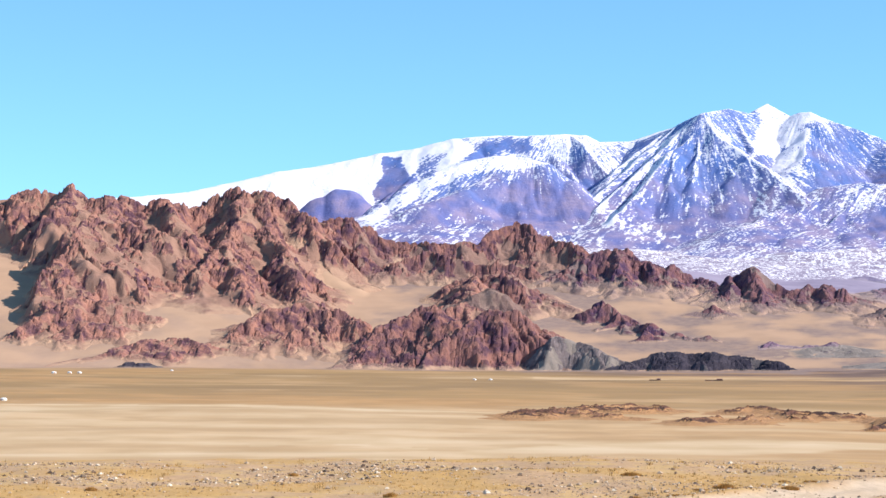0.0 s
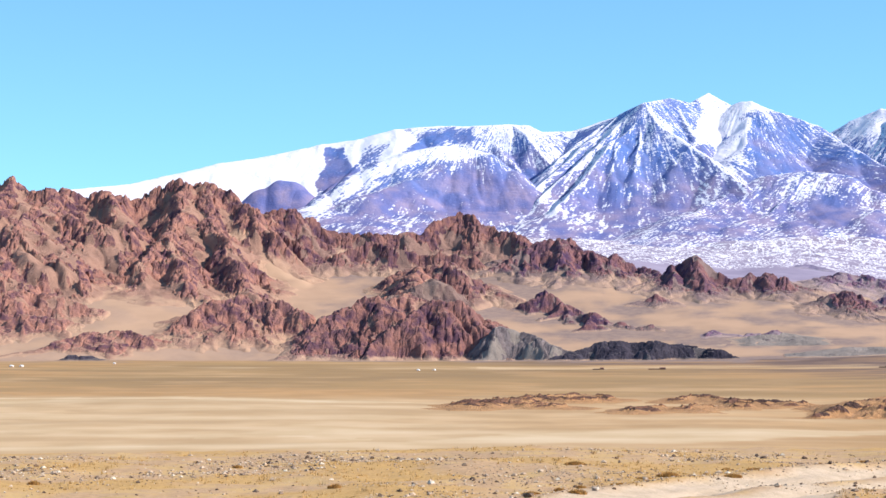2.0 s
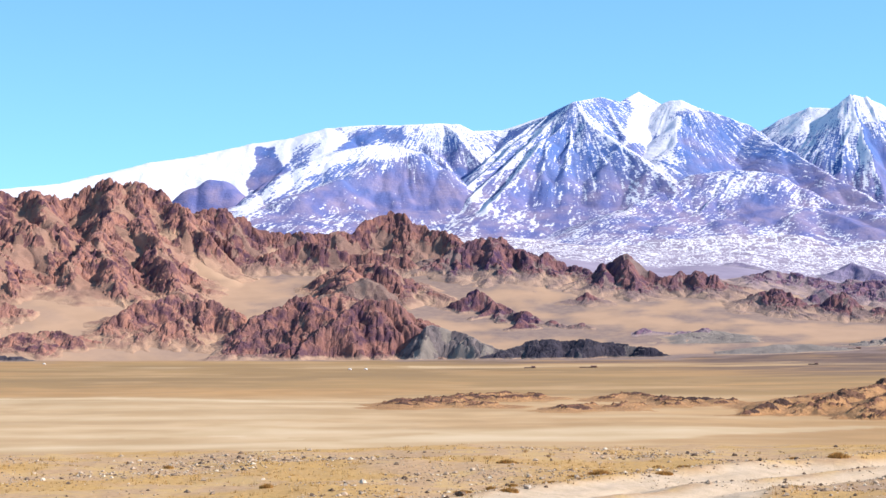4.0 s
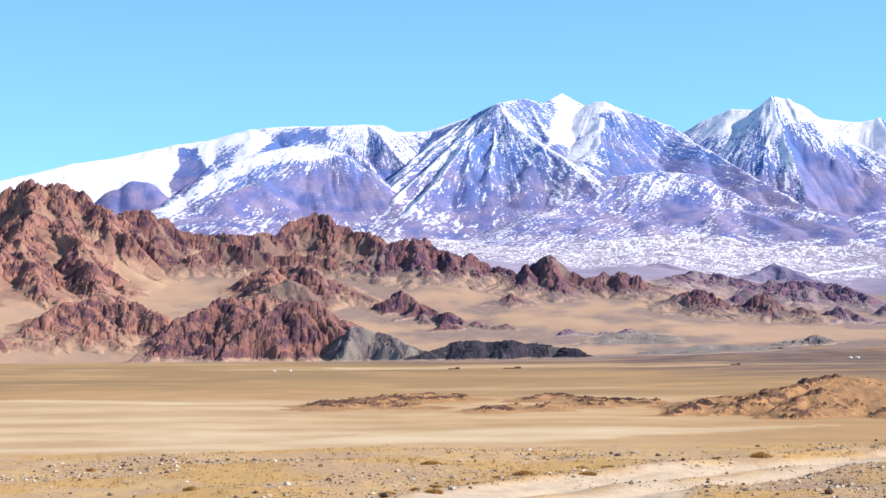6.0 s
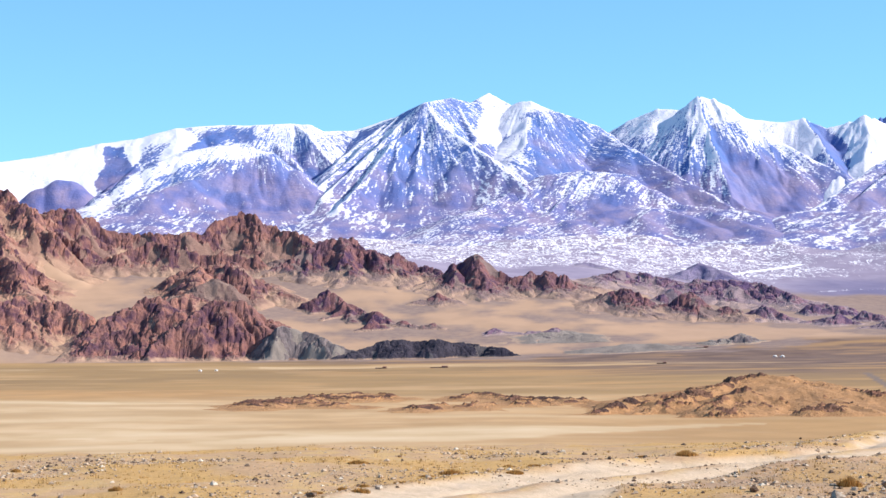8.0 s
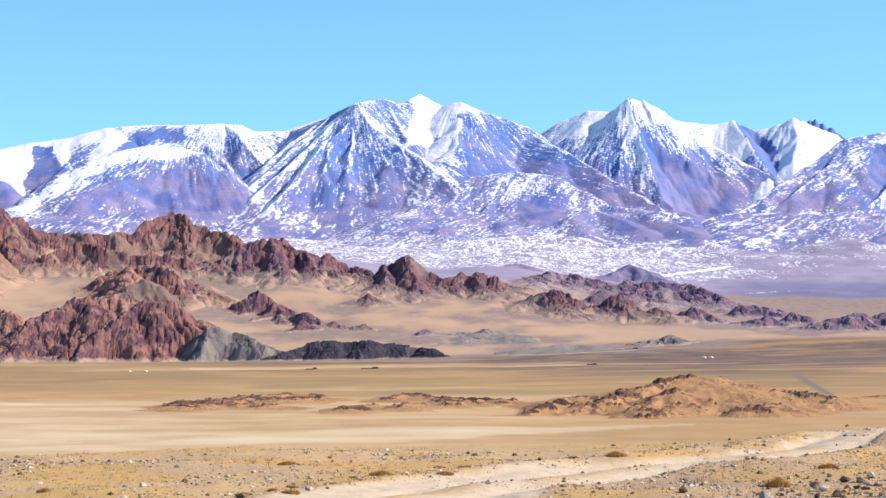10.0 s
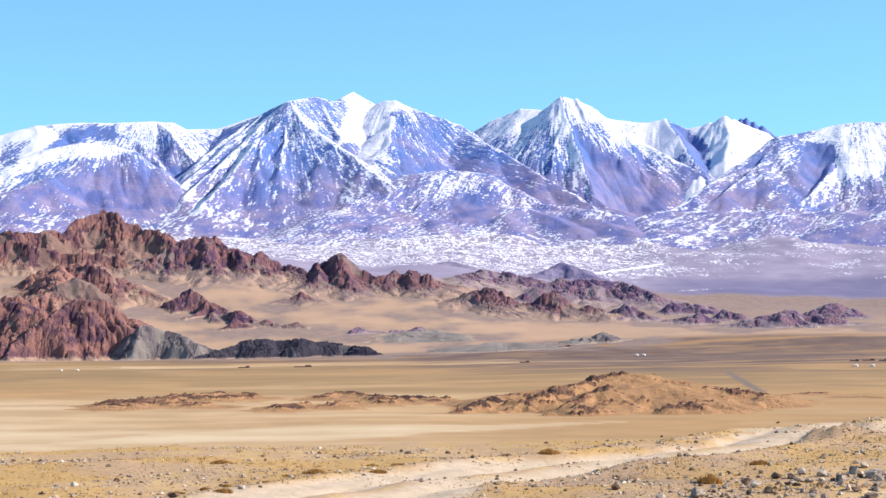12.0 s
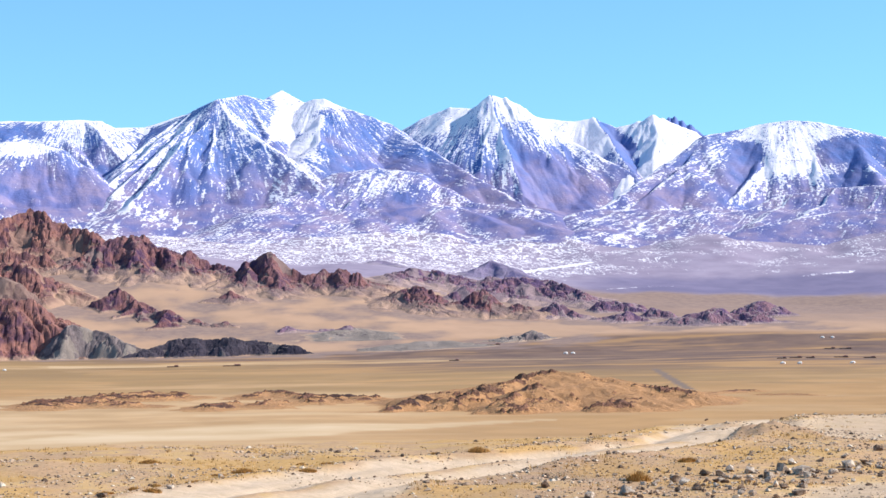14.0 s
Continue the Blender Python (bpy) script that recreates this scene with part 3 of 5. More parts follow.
    inner = step01(0.5, 2.0, np.interp(bearing, [p[0] for p in TRACK], [p[1] for p in TRACK]) - r) * step01(-3, 1, bearing) * step01(15, 13, bearing)
    inner = inner * (0.7 + 0.5 * fbm(x / 2.5, y / 2.5, 3, 73))
    near, scree = near * (1 - 0.5 * np.clip(inner, 0, 1)), np.maximum(scree, 0.8 * inner)
    brown = np.maximum(brown, 0.32 * flat * step01(4, 10, bearing))
    m, d1, _ = track_mask(x, y)
    grass = step01(0.0, 0.5, fbm(x / 3, y / 3, 4, 70) + 0.1 + 0.4 * np.exp(-((d1 - 3.4) / 1.0) ** 2) * step01(70, 50, r) - 0.4 * step01(14, 15, bearing) * step01(43, 46, r) - 0.5 * step01(-3, 1, bearing) * step01(14, 12, bearing) * step01(0.5, 2.0, np.interp(bearing, [p[0] for p in TRACK], [p[1] for p in TRACK]) - r)) * (1 - m)
    attrs = {"near": near, "pale": np.clip(pale, 0, 1), "brown": np.clip(np.maximum(brown, umber * (0.85 + 0.3 * n2 - 0.75 * step01(0.15, 0.4, wash)) * step01(2840, 2740, r)), 0, 1), "sand": sand, "far_haze": far_haze, "snow": snow, "track": m * step01(90, 60, r) * (1 - 0.85 * np.exp(-((d1 - 0.05 - 0.1 * n2) / 0.22) ** 2) * step01(-0.45, 0.1, fbm(x / 1.5, y / 1.5, 3, 71))), "scree": scree * 0.9 * np.maximum(0.35 + 0.65 * step01(-12, -6, bearing), step01(200, 100, r)), "rut": far_track, "umber": umber, "shingle": shingle, "grass": grass * 0.8}
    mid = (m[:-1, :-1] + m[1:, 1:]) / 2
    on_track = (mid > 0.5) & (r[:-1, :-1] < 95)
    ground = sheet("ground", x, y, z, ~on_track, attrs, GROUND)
    tagged(ground, "dry tan steppe plain rising into sand and snow-dusted gravel fans", "ground", kind="structure")
    road = sheet("road", x, y, z, on_track, attrs, GROUND)
    tagged(road, "pale dusty dirt track with two wheel ruts over the knoll", "dirt road", kind="structure")


# ---- snow mountains ----
crest = []
crest.append(([(-15.46, 4560, 297.3), (-12.78, 4600, 321.1), (-11.73, 4620, 341.8), (-10.23, 4650, 372.5), (-8.71, 4670, 395.3), (-7.5, 4690, 419.1), (-6.59, 4690, 429.9), (-5.67, 4690, 451.8)], 0.8, 40, 0.03, 1.25))
crest.append(([(-5.67, 4690, 451.8), (-4.46, 4680, 459.2), (-3.7, 4680, 458.3), (-2.63, 4680, 462.5), (-2.1, 4690, 461.0), (-1.72, 4700, 447.0), (-0.96, 4720, 450.0), (0.39, 4740, 485.6)], 0.9, 5, 0.12, 0.6))
crest.append(([(-4.64, 4680, 445.5), (-5.32, 4600, 404.6), (-6.08, 4520, 362.5), (-6.83, 4440, 312.3)], (0.75, 0.8), 5, 0.08, (0.66, 0.5)))
crest.append(([(-6.38, 4690, 432.2), (-6.45, 4640, 407.3), (-6.76, 4560, 355.3), (-7.66, 4450, 295.0)], (0.79, 0.9), 8, 0.05, (0.0, 0.6)))
crest.append(([(-2.43, 4680, 461.9), (-1.95, 4600, 413.3), (-1.49, 4530, 365.7), (-1.3, 4480, 326.6)], (0.95, 1.1), 5, 0.1, (0.42, 0.62)))
crest.append(([(-3.2, 4670, 437.4), (-2.77, 4590, 394.3), (-2.21, 4510, 340.5)], (0.9, 0.9), 8, 0.1, (0.5, 0.42)))
snow_mountain('broad snow-covered mountain with bare purple shoulders', crest, seed=3, crag=2.0, fine=0.5, summits=[(-2.6, 4700)], fields=[([(-7.61, 395.2), (-7.06, 399.0), (-6.95, 375.2), (-6.65, 341.9), (-7.13, 315.6), (-7.76, 294.1), (-7.84, 324.9), (-7.55, 360.7)], -1.0, 6), ([(-6.68, 351.5), (-6.65, 389.6), (-6.38, 407.6), (-5.9, 412.5), (-5.77, 401.8), (-6.11, 365.9), (-6.45, 348.0)], -0.75, 9), ([(-5.32, 394.8), (-4.87, 423.5), (-4.41, 438.0), (-3.62, 438.1), (-3.53, 414.1), (-4.41, 409.3), (-5.02, 390.0)], -0.42, 10)])
crest = []
crest.append(([(-9.65, 4400, 272.1), (-9.23, 4430, 305.2), (-8.78, 4440, 323.4), (-8.45, 4440, 321.2), (-8.21, 4420, 303.8), (-8.0, 4390, 267.5)], (1.35, 1.35), 30, 0.03, -0.6))
snow_mountain('rounded bare purple shoulder below the snowfield', crest, seed=9, margin=140, crag=0.8, lift=0.0)
crest = []
crest.append(([(-8.33, 4230, 242.0), (-7.58, 4290, 286.6), (-6.83, 4340, 327.3), (-6.08, 4380, 359.0), (-5.32, 4410, 381.1), (-4.49, 4430, 395.6), (-3.71, 4440, 392.9), (-3.2, 4420, 379.6), (-2.44, 4370, 340.0), (-1.75, 4300, 287.4), (-1.3, 4220, 238.2)], (0.77, 1.2), 25, 0.08, (0.42, 0.1)))
crest.append(([(-3.71, 4440, 392.9), (-4.41, 4370, 355.1), (-5.32, 4290, 317.7), (-6.38, 4210, 282.7)], (0.55, 0.8), 18, 0.08, (0.5, 0.34)))
snow_mountain('rounded dark foothill shoulder streaked with snow', crest, seed=13, margin=280, crag=2.2, lift=0.0, summits=[(-3.6, 4470)], fields=[([(-8.24, 256.0), (-7.13, 318.0), (-6.38, 353.9), (-5.32, 390.0), (-4.49, 404.5), (-3.71, 401.0), (-3.12, 385.4), (-3.8, 373.4), (-5.02, 368.5), (-6.23, 330.1), (-7.81, 253.7)], 0.3, 7), ([(-5.02, 316.0), (-3.81, 345.9), (-2.59, 337.5), (-1.65, 291.9), (-1.22, 241.6), (-3.2, 241.9), (-4.41, 250.4)], -0.3, 20), ([(-6.86, 265.7), (-6.23, 303.9), (-5.02, 333.9), (-4.72, 325.6), (-5.62, 274.2), (-6.38, 250.3)], -0.12, 14)])
crest = []
crest.append(([(-0.96, 4720, 443.7), (0.39, 4680, 481.5), (0.99, 4600, 501.0), (1.74, 4680, 518.4), (2.19, 4700, 510.2), (2.71, 4750, 536.1), (3.31, 4730, 506.3), (3.53, 4720, 512.7), (3.83, 4700, 513.1), (4.42, 4700, 491.7), (5.59, 4690, 458.1)], 0.8, 3, 0.05, (0.36, 0.6)))
crest.append(([(5.57, 4690, 447.7), (6.47, 4580, 401.3), (7.81, 4430, 330.4), (9.0, 4290, 264.3), (10.03, 4180, 212.3)], (0.55, 1.1), 3, 0.06, (0.36, 0.3)))
crest.append(([(-0.07, 4660, 458.5), (-0.76, 4560, 410.1), (-1.49, 4440, 350.2)], (0.74, 0.74), 2, 0.05, (0.6, 0.5)))
crest.append(([(0.34, 4650, 476.0), (-0.46, 4530, 413.7), (-1.22, 4420, 352.4), (-1.91, 4320, 300.0)], (0.74, 0.74), 2, 0.05, (0.58, 0.46)))
crest.append(([(0.76, 4620, 489.2), (0.0, 4500, 419.6), (-0.92, 4370, 343.2), (-1.75, 4260, 279.6)], (0.74, 0.74), 2, 0.05, (0.56, 0.44)))
crest.append(([(1.02, 4600, 500.7), (0.95, 4550, 460.8), (0.53, 4490, 427.0), (0.18, 4450, 407.3), (-0.34, 4350, 347.6), (-0.84, 4260, 296.4), (-1.3, 4180, 255.4)], (0.84, 0.84), 2, 0.05, (0.58, 0.34)))
crest.append(([(0.3, 4445, 404.5), (0.24, 4390, 367.5), (0.15, 4330, 328.8)], (0.74, 0.74), 2, 0.05, (0.36, 0.32)))
crest.append(([(0.99, 4545, 456.7), (0.87, 4430, 387.8), (0.76, 4330, 328.6)], (0.74, 0.74), 2, 0.05, (0.34, 0.3)))
crest.append(([(1.34, 4510, 433.1), (1.64, 4430, 387.4), (1.9, 4360, 350.9)], (0.74, 0.74), 2, 0.05, (0.36, 0.34)))
crest.append(([(1.02, 4600, 500.7), (1.45, 4510, 445.0), (2.28, 4420, 395.8), (3.11, 4330, 341.3), (3.71, 4260, 302.6)], (0.74, 0.74), 2, 0.05, (0.45, 0.55)))
crest.append(([(1.75, 4680, 516.6), (2.06, 4620, 474.9), (2.4, 4550, 426.1)], (0.9, 0.9), 3, 0.06, (0.36, 0.42)))
crest.append(([(2.89, 4720, 504.7), (2.59, 4640, 457.9), (2.28, 4560, 410.0)], (0.9, 0.73), 8, 0.05, (0.75, 0.75)))
crest.append(([(3.77, 4700, 499.6), (3.77, 4590, 446.6), (3.72, 4500, 399.7)], (0.66, 0.66), 4, 0.03, (0.8, 0.32)))
snow_mountain('pyramid-shaped snowy mountain with twin white summits', crest, seed=23, crag=2.0, lift=0.06, summits=[(1.0, 4620), (3.83, 4710)], fields=[([(2.51, 496.2), (2.74, 515.2), (3.2, 487.3), (3.95, 495.1), (4.33, 478.0), (3.72, 469.0), (3.57, 427.3), (2.28, 395.9), (2.43, 440.0), (2.62, 469.8)], 0.4, 8), ([(0.0, 405.2), (0.38, 411.1), (0.45, 351.2), (-0.77, 273.8), (-1.22, 279.9)], 0.05, 10), ([(-2.29, 315.9), (-1.75, 321.9), (-1.22, 279.9), (-0.01, 249.7), (-0.01, 231.8), (-1.38, 244.0)], 0.2, 10), ([(3.19, 367.8), (3.64, 395.0), (5.3, 360.4), (7.25, 346.8), (9.75, 232.5), (8.87, 227.3), (6.05, 324.1)], -0.1, 20)])
crest = []
crest.append(([(1.77, 4090, 221.4), (3.29, 4250, 286.8), (4.2, 4300, 323.1), (5.26, 4320, 333.9), (6.31, 4320, 326.2), (7.06, 4300, 293.7), (7.81, 4260, 261.7), (9.0, 4230, 248.2), (9.73, 4180, 212.5)], 0.8, 15, 0.12, 0.4))
crest.append(([(5.25, 4320, 334.3), (4.86, 4240, 282.1), (4.1, 4140, 227.7), (3.34, 4060, 187.1)], (1.1, 0.85), 3, 0.12, (0.42, 0.3)))
crest.append(([(4.26, 4280, 309.4), (3.5, 4200, 267.1), (2.43, 4100, 221.2)], (1.1, 0.85), 3, 0.12, (0.45, 0.3)))
crest.append(([(6.23, 4300, 296.1), (5.77, 4230, 256.5), (4.86, 4110, 204.4)], (1.15, 0.9), 3, 0.12, (0.42, 0.2)))
crest.append(([(6.69, 4290, 278.2), (7.14, 4220, 244.1), (6.83, 4130, 204.2)], (1.15, 0.9), 3, 0.12, (0.4, 0.2)))
crest.append(([(7.22, 4290, 269.9), (7.48, 4220, 240.6), (8.2, 4130, 211.1), (8.5, 4080, 185.3)], (1.1, 0.85), 3, 0.12, (0.36, 0.12)))
crest.append(([(8.59, 4250, 258.2), (8.81, 4180, 227.0), (9.72, 4080, 190.0)], (1.1, 0.85), 3, 0.12, (0.26, 0.12)))
snow_mountain('low snow-patched foothill dome below the pyramid mountain', crest, seed=33, margin=250, crag=3.0, streaky=0.35, lift=0.0, flow=(-0.5, -0.87), fields=[([(3.8, 308.0), (4.87, 343.5), (6.08, 333.4), (6.69, 300.8), (6.38, 283.0), (4.86, 289.7)], 0.06, 10), ([(5.32, 283.5), (6.08, 289.1), (6.69, 256.5), (6.38, 229.2), (5.47, 235.6)], -0.3, 12), ([(7.6, 258.4), (8.51, 239.9), (10.17, 191.1), (8.81, 197.9), (7.9, 222.4)], -0.4, 12), ([(2.73, 189.1), (3.64, 230.4), (4.86, 218.0), (7.29, 210.8), (8.81, 174.0), (5.76, 151.9)], 0.08, 14)])
crest = []
crest.append(([(5.87, 4770, 441.3), (6.48, 4750, 470.5), (7.23, 4730, 495.4), (7.83, 4720, 489.9), (8.46, 4690, 517.2), (9.1, 4680, 495.5), (9.9, 4640, 435.7), (10.78, 4600, 395.0), (12.24, 4540, 329.4)], 0.85, 3, 0.12, (0.5, 0.6)))
crest.append(([(8.35, 4690, 518.3), (8.53, 4610, 456.4), (8.87, 4480, 363.9), (9.24, 4370, 280.7), (10.1, 4280, 221.1)], (0.84, 0.92), 2, 0.06, (0.62, -0.02)))
crest.append(([(7.89, 4690, 471.2), (7.64, 4640, 439.8), (7.23, 4560, 382.5), (7.0, 4490, 341.9)], (0.76, 0.76), 2, 0.08, (0.58, 0.5)))
crest.append(([(8.38, 4610, 452.8), (8.19, 4540, 398.6), (8.06, 4460, 339.4)], (0.84, 0.84), 2, 0.08, (0.58, 0.45)))
crest.append(([(8.76, 4685, 512.5), (8.99, 4630, 466.3), (9.44, 4550, 392.4)], (1.07, 1.07), 2, 0.1, (0.5, 0.3)))
crest.append(([(9.29, 4680, 486.7), (9.67, 4610, 430.9), (9.97, 4540, 373.1)], (0.99, 0.99), 2, 0.1, (0.55, 0.2)))
crest.append(([(9.87, 4660, 447.1), (10.2, 4600, 405.2), (10.52, 4520, 335.3)], (1.06, 1.06), 2, 0.1, (0.45, 0.0)))
snow_mountain('sharp snow-fluted peak above a bare purple flank', crest, seed=43, lift=0.14, snow_low=330, snow_high=470, crag=2.6, summits=[(8.4, 4710)], fields=[([(8.91, 401.1), (9.74, 364.6), (10.57, 328.1), (11.25, 291.7), (10.33, 220.8), (9.27, 269.3)], -0.6, 18), ([(6.4, 432.6), (7.31, 476.5), (7.89, 455.8), (7.31, 423.8), (6.7, 414.5)], 0.15, 8), ([(8.35, 502.2), (8.84, 494.6), (9.75, 454.3), (10.42, 399.9), (10.12, 385.8), (9.29, 460.7), (8.76, 473.1)], 0.2, 6)])
crest = []
crest.append(([(9.28, 4800, 481.0), (10.49, 4800, 465.8), (11.1, 4800, 472.8), (11.7, 4800, 451.7), (12.13, 4800, 457.6), (12.34, 4795, 465.8), (12.49, 4795, 463.1), (12.7, 4790, 478.9), (12.85, 4795, 468.9), (12.95, 4795, 471.4), (13.14, 4800, 462.6), (13.8, 4800, 440.0)], 0.9, 4, 0.12, (0.8, 1.0)))
crest.append(([(11.11, 4800, 476.6), (11.49, 4720, 430.4), (11.83, 4620, 376.9), (12.08, 4560, 342.3)], (0.8, 0.9), 4, 0.08, (1.1, 0.4)))
crest.append(([(12.2, 4800, 456.2), (12.32, 4730, 415.2), (12.58, 4640, 365.2)], (0.8, 0.9), 4, 0.08, (0.5, 0.6)))
crest.append(([(12.7, 4790, 478.9), (12.85, 4720, 432.6), (12.69, 4620, 369.8)], (0.83, 0.83), 4, 0.1, (1.2, 0.8)))
snow_mountain('distant white snow peaks with dark jagged crags', crest, seed=53, crag=2.5, lift=0.0, summits=[(12.7, 4800), (11.1, 4810)], fields=[([(11.19, 441.0), (11.49, 444.2), (12.17, 398.2), (12.38, 338.3), (11.25, 303.6), (10.95, 339.7), (11.63, 386.8)], -0.7, 9)])
crest = []
crest.append(([(12.95, 4830, 466.0), (13.1, 4830, 477.0), (13.18, 4832, 473.0), (13.27, 4830, 478.0), (13.38, 4832, 467.0), (13.5, 4830, 470.0), (13.63, 4832, 457.0), (13.75, 4830, 460.0), (13.85, 4832, 448.0), (14.04, 4830, 433.2)], 2.2, 3, 0.3, -0.6))
snow_mountain('dark jagged crag behind the snow peaks', crest, seed=57, step=2.0, margin=120, crag=6.0, lift=0.0)
crest = []
crest.append(([(10.62, 4180, 211.4), (11.84, 4300, 274.1), (13.05, 4450, 346.3), (14.11, 4560, 412.3), (14.86, 4600, 424.1), (15.76, 4620, 441.3), (16.35, 4630, 447.3), (17.09, 4630, 441.1), (17.83, 4620, 425.7), (18.82, 4620, 405.8), (20.44, 4650, 394.1), (22.16, 4650, 369.1)], (0.8, 1.0), 12, 0.06, (0.38, 0.5)))
crest.append(([(14.2, 4570, 413.0), (13.59, 4440, 345.1), (12.6, 4300, 278.0), (11.69, 4200, 225.9), (11.09, 4130, 198.4)], (0.9, 0.62), 3, 0.06, (0.34, 0.36)))
crest.append(([(14.87, 4600, 414.4), (14.41, 4450, 333.0), (13.51, 4310, 257.1), (12.45, 4200, 208.6)], (0.75, 0.67), 5, 0.08, (0.36, 0.28)))
crest.append(([(15.47, 4610, 424.0), (15.55, 4530, 372.3), (15.43, 4450, 325.9), (14.7, 4320, 256.5), (13.8, 4200, 202.0)], (0.82, 1.0), 4, 0.06, (0.3, 0.5)))
crest.append(([(16.73, 4630, 432.1), (16.95, 4550, 381.2), (17.03, 4470, 330.9)], (1.0, 0.8), 6, 0.06, (0.6, 0.33)))
crest.append(([(17.84, 4625, 421.3), (18.27, 4500, 354.4), (18.7, 4400, 301.4)], (0.8, 0.7), 6, 0.1, (0.22, 0.26)))
snow_mountain('broad rounded mountain with snow cap and purple slopes', crest, seed=63, lift=0.0, crag=2.4, streaky=0.6, summits=[(16.3, 4650)], fields=[([(14.65, 401.1), (15.32, 423.9), (16.22, 437.9), (17.55, 423.8), (18.28, 401.4), (17.1, 393.9), (15.62, 387.9), (14.87, 388.9)], 0.34, 12), ([(14.84, 387.8), (15.56, 386.8), (15.52, 337.1), (15.08, 313.9), (14.71, 341.7)], -0.6, 7), ([(15.64, 384.3), (16.95, 394.2), (17.0, 337.5), (16.35, 324.2), (15.61, 322.8)], 0.34, 8), ([(17.13, 391.5), (17.84, 402.1), (18.83, 388.7), (18.82, 347.6), (17.24, 346.6)], -0.25, 10), ([(12.3, 284.8), (13.36, 295.7), (13.96, 301.0), (13.35, 265.9), (12.45, 264.4)], -0.5, 10), ([(15.46, 334.8), (17.39, 349.9), (17.83, 331.6), (16.94, 311.6), (15.46, 308.8)], 0.12, 8), ([(14.42, 395.4), (14.72, 387.9), (14.26, 336.3), (12.91, 278.3), (12.0, 249.3), (13.06, 313.8)], 0.08, 10)])
crest = []
crest.append(([(13.8, 4160, 197.4), (14.7, 4230, 224.5), (16.05, 4300, 268.8), (17.38, 4330, 284.6), (18.82, 4330, 288.4), (20.44, 4330, 283.8)], (0.75, 0.8), 5, 0.12, (0.32, 0.6)))
crest.append(([(16.34, 4300, 270.8), (15.89, 4220, 223.0), (15.44, 4130, 182.0)], (0.95, 0.8), 3, 0.12, (0.46, 0.26)))
crest.append(([(17.53, 4320, 282.8), (17.08, 4240, 233.7), (16.63, 4150, 187.0)], (0.95, 0.8), 3, 0.12, (0.46, 0.28)))
crest.append(([(18.82, 4330, 288.4), (18.25, 4220, 220.6), (17.81, 4130, 180.0)], (0.95, 0.8), 3, 0.12, (0.4, 0.24)))
crest.append(([(15.29, 4080, 159.2), (16.33, 4130, 183.4), (17.52, 4190, 209.3), (18.81, 4220, 231.0), (20.43, 4220, 234.5)], (0.75, 0.8), 5, 0.12, (0.22, 0.45)))
snow_mountain('low rolling purple foothills dusted with snow', crest, seed=73, margin=240, crag=3.0, streaky=0.35, lift=0.0, flow=(-0.5, -0.87))

# ---- rocky hills ----
crest = []
crest.append(([(-18.97, 3390, 232.7), (-17.52, 3370, 236.9), (-16.94, 3360, 247.5), (-16.35, 3360, 242.1), (-15.88, 3350, 250.8), (-15.46, 3340, 235.8), (-14.5, 3330, 238.0), (-13.97, 3330, 229.7), (-13.38, 3320, 238.5), (-12.78, 3340, 222.5), (-11.88, 3350, 241.5), (-11.28, 3350, 250.8), (-10.75, 3340, 250.7), (-10.14, 3320, 241.2), (-9.61, 3300, 217.7), (-9.12, 3280, 199.7)], 1.05, 4, 0.3, 0))
crest.append(([(-15.95, 3350, 252.5), (-16.04, 3310, 235.4), (-16.43, 3250, 212.3)], (1.3, 0.8), 4, 0.3, 0))
crest.append(([(-14.51, 3345, 240.5), (-14.88, 3260, 213.4), (-15.32, 3190, 199.7), (-15.84, 3100, 179.1)], (1.9, 0.55), 4, 0.3, 0))
crest.append(([(-15.32, 3190, 199.7), (-14.28, 3150, 188.9), (-13.46, 3120, 178.4)], (1.3, 0.5), 4, 0.3, 0))
crest.append(([(-15.79, 3060, 158.4), (-16.27, 2990, 127.6), (-16.74, 2930, 101.6)], (1.9, 0.6), 4, 0.3, 0))
crest.append(([(-15.79, 3060, 158.4), (-15.01, 3000, 133.4), (-14.34, 2960, 111.1)], (1.7, 0.8), 4, 0.3, 0))
crest.append(([(-13.39, 3330, 239.1), (-13.16, 3260, 207.1), (-12.96, 3190, 181.5), (-12.55, 3140, 160.0)], (1.4, 0.8), 4, 0.3, 0))
crest.append(([(-11.29, 3350, 254.4), (-11.44, 3270, 217.6), (-11.51, 3190, 184.2), (-11.95, 3090, 147.4), (-12.55, 3010, 117.0)], (1.1, 0.7), 4, 0.3, 0))
crest.append(([(-10.76, 3345, 251.9), (-10.56, 3230, 194.9), (-10.14, 3090, 140.3), (-9.68, 2990, 98.4), (-9.29, 2930, 74.6)], (1.0, 0.8), 4, 0.3, 0))
crest.append(([(-11.73, 3110, 156.3), (-11.42, 3020, 121.8), (-11.26, 2950, 93.2)], (1.1, 0.8), 4, 0.3, 0))
crest.append(([(-10.05, 3320, 239.5), (-9.62, 3260, 205.5), (-9.39, 3220, 186.8)], (0.9, 1.0), 4, 0.3, 0))
rocky_hill('tall red-brown granite massif with craggy skyline and sand gullies', crest, RED, crag=11.0, seed=101, skirt=9.0, margin=170, bold=8.0, cover=-0.1, grain=1.0)
crest = []
crest.append(([(-17.18, 2790, 37.0), (-16.31, 2830, 65.0), (-15.57, 2860, 83.3), (-14.68, 2850, 74.0), (-13.76, 2840, 60.2)], 0.85, 4, 0.35, 0))
crest.append(([(-16.15, 2770, 30.3), (-15.56, 2790, 50.7), (-14.53, 2785, 40.9)], 0.85, 4, 0.35, 0))
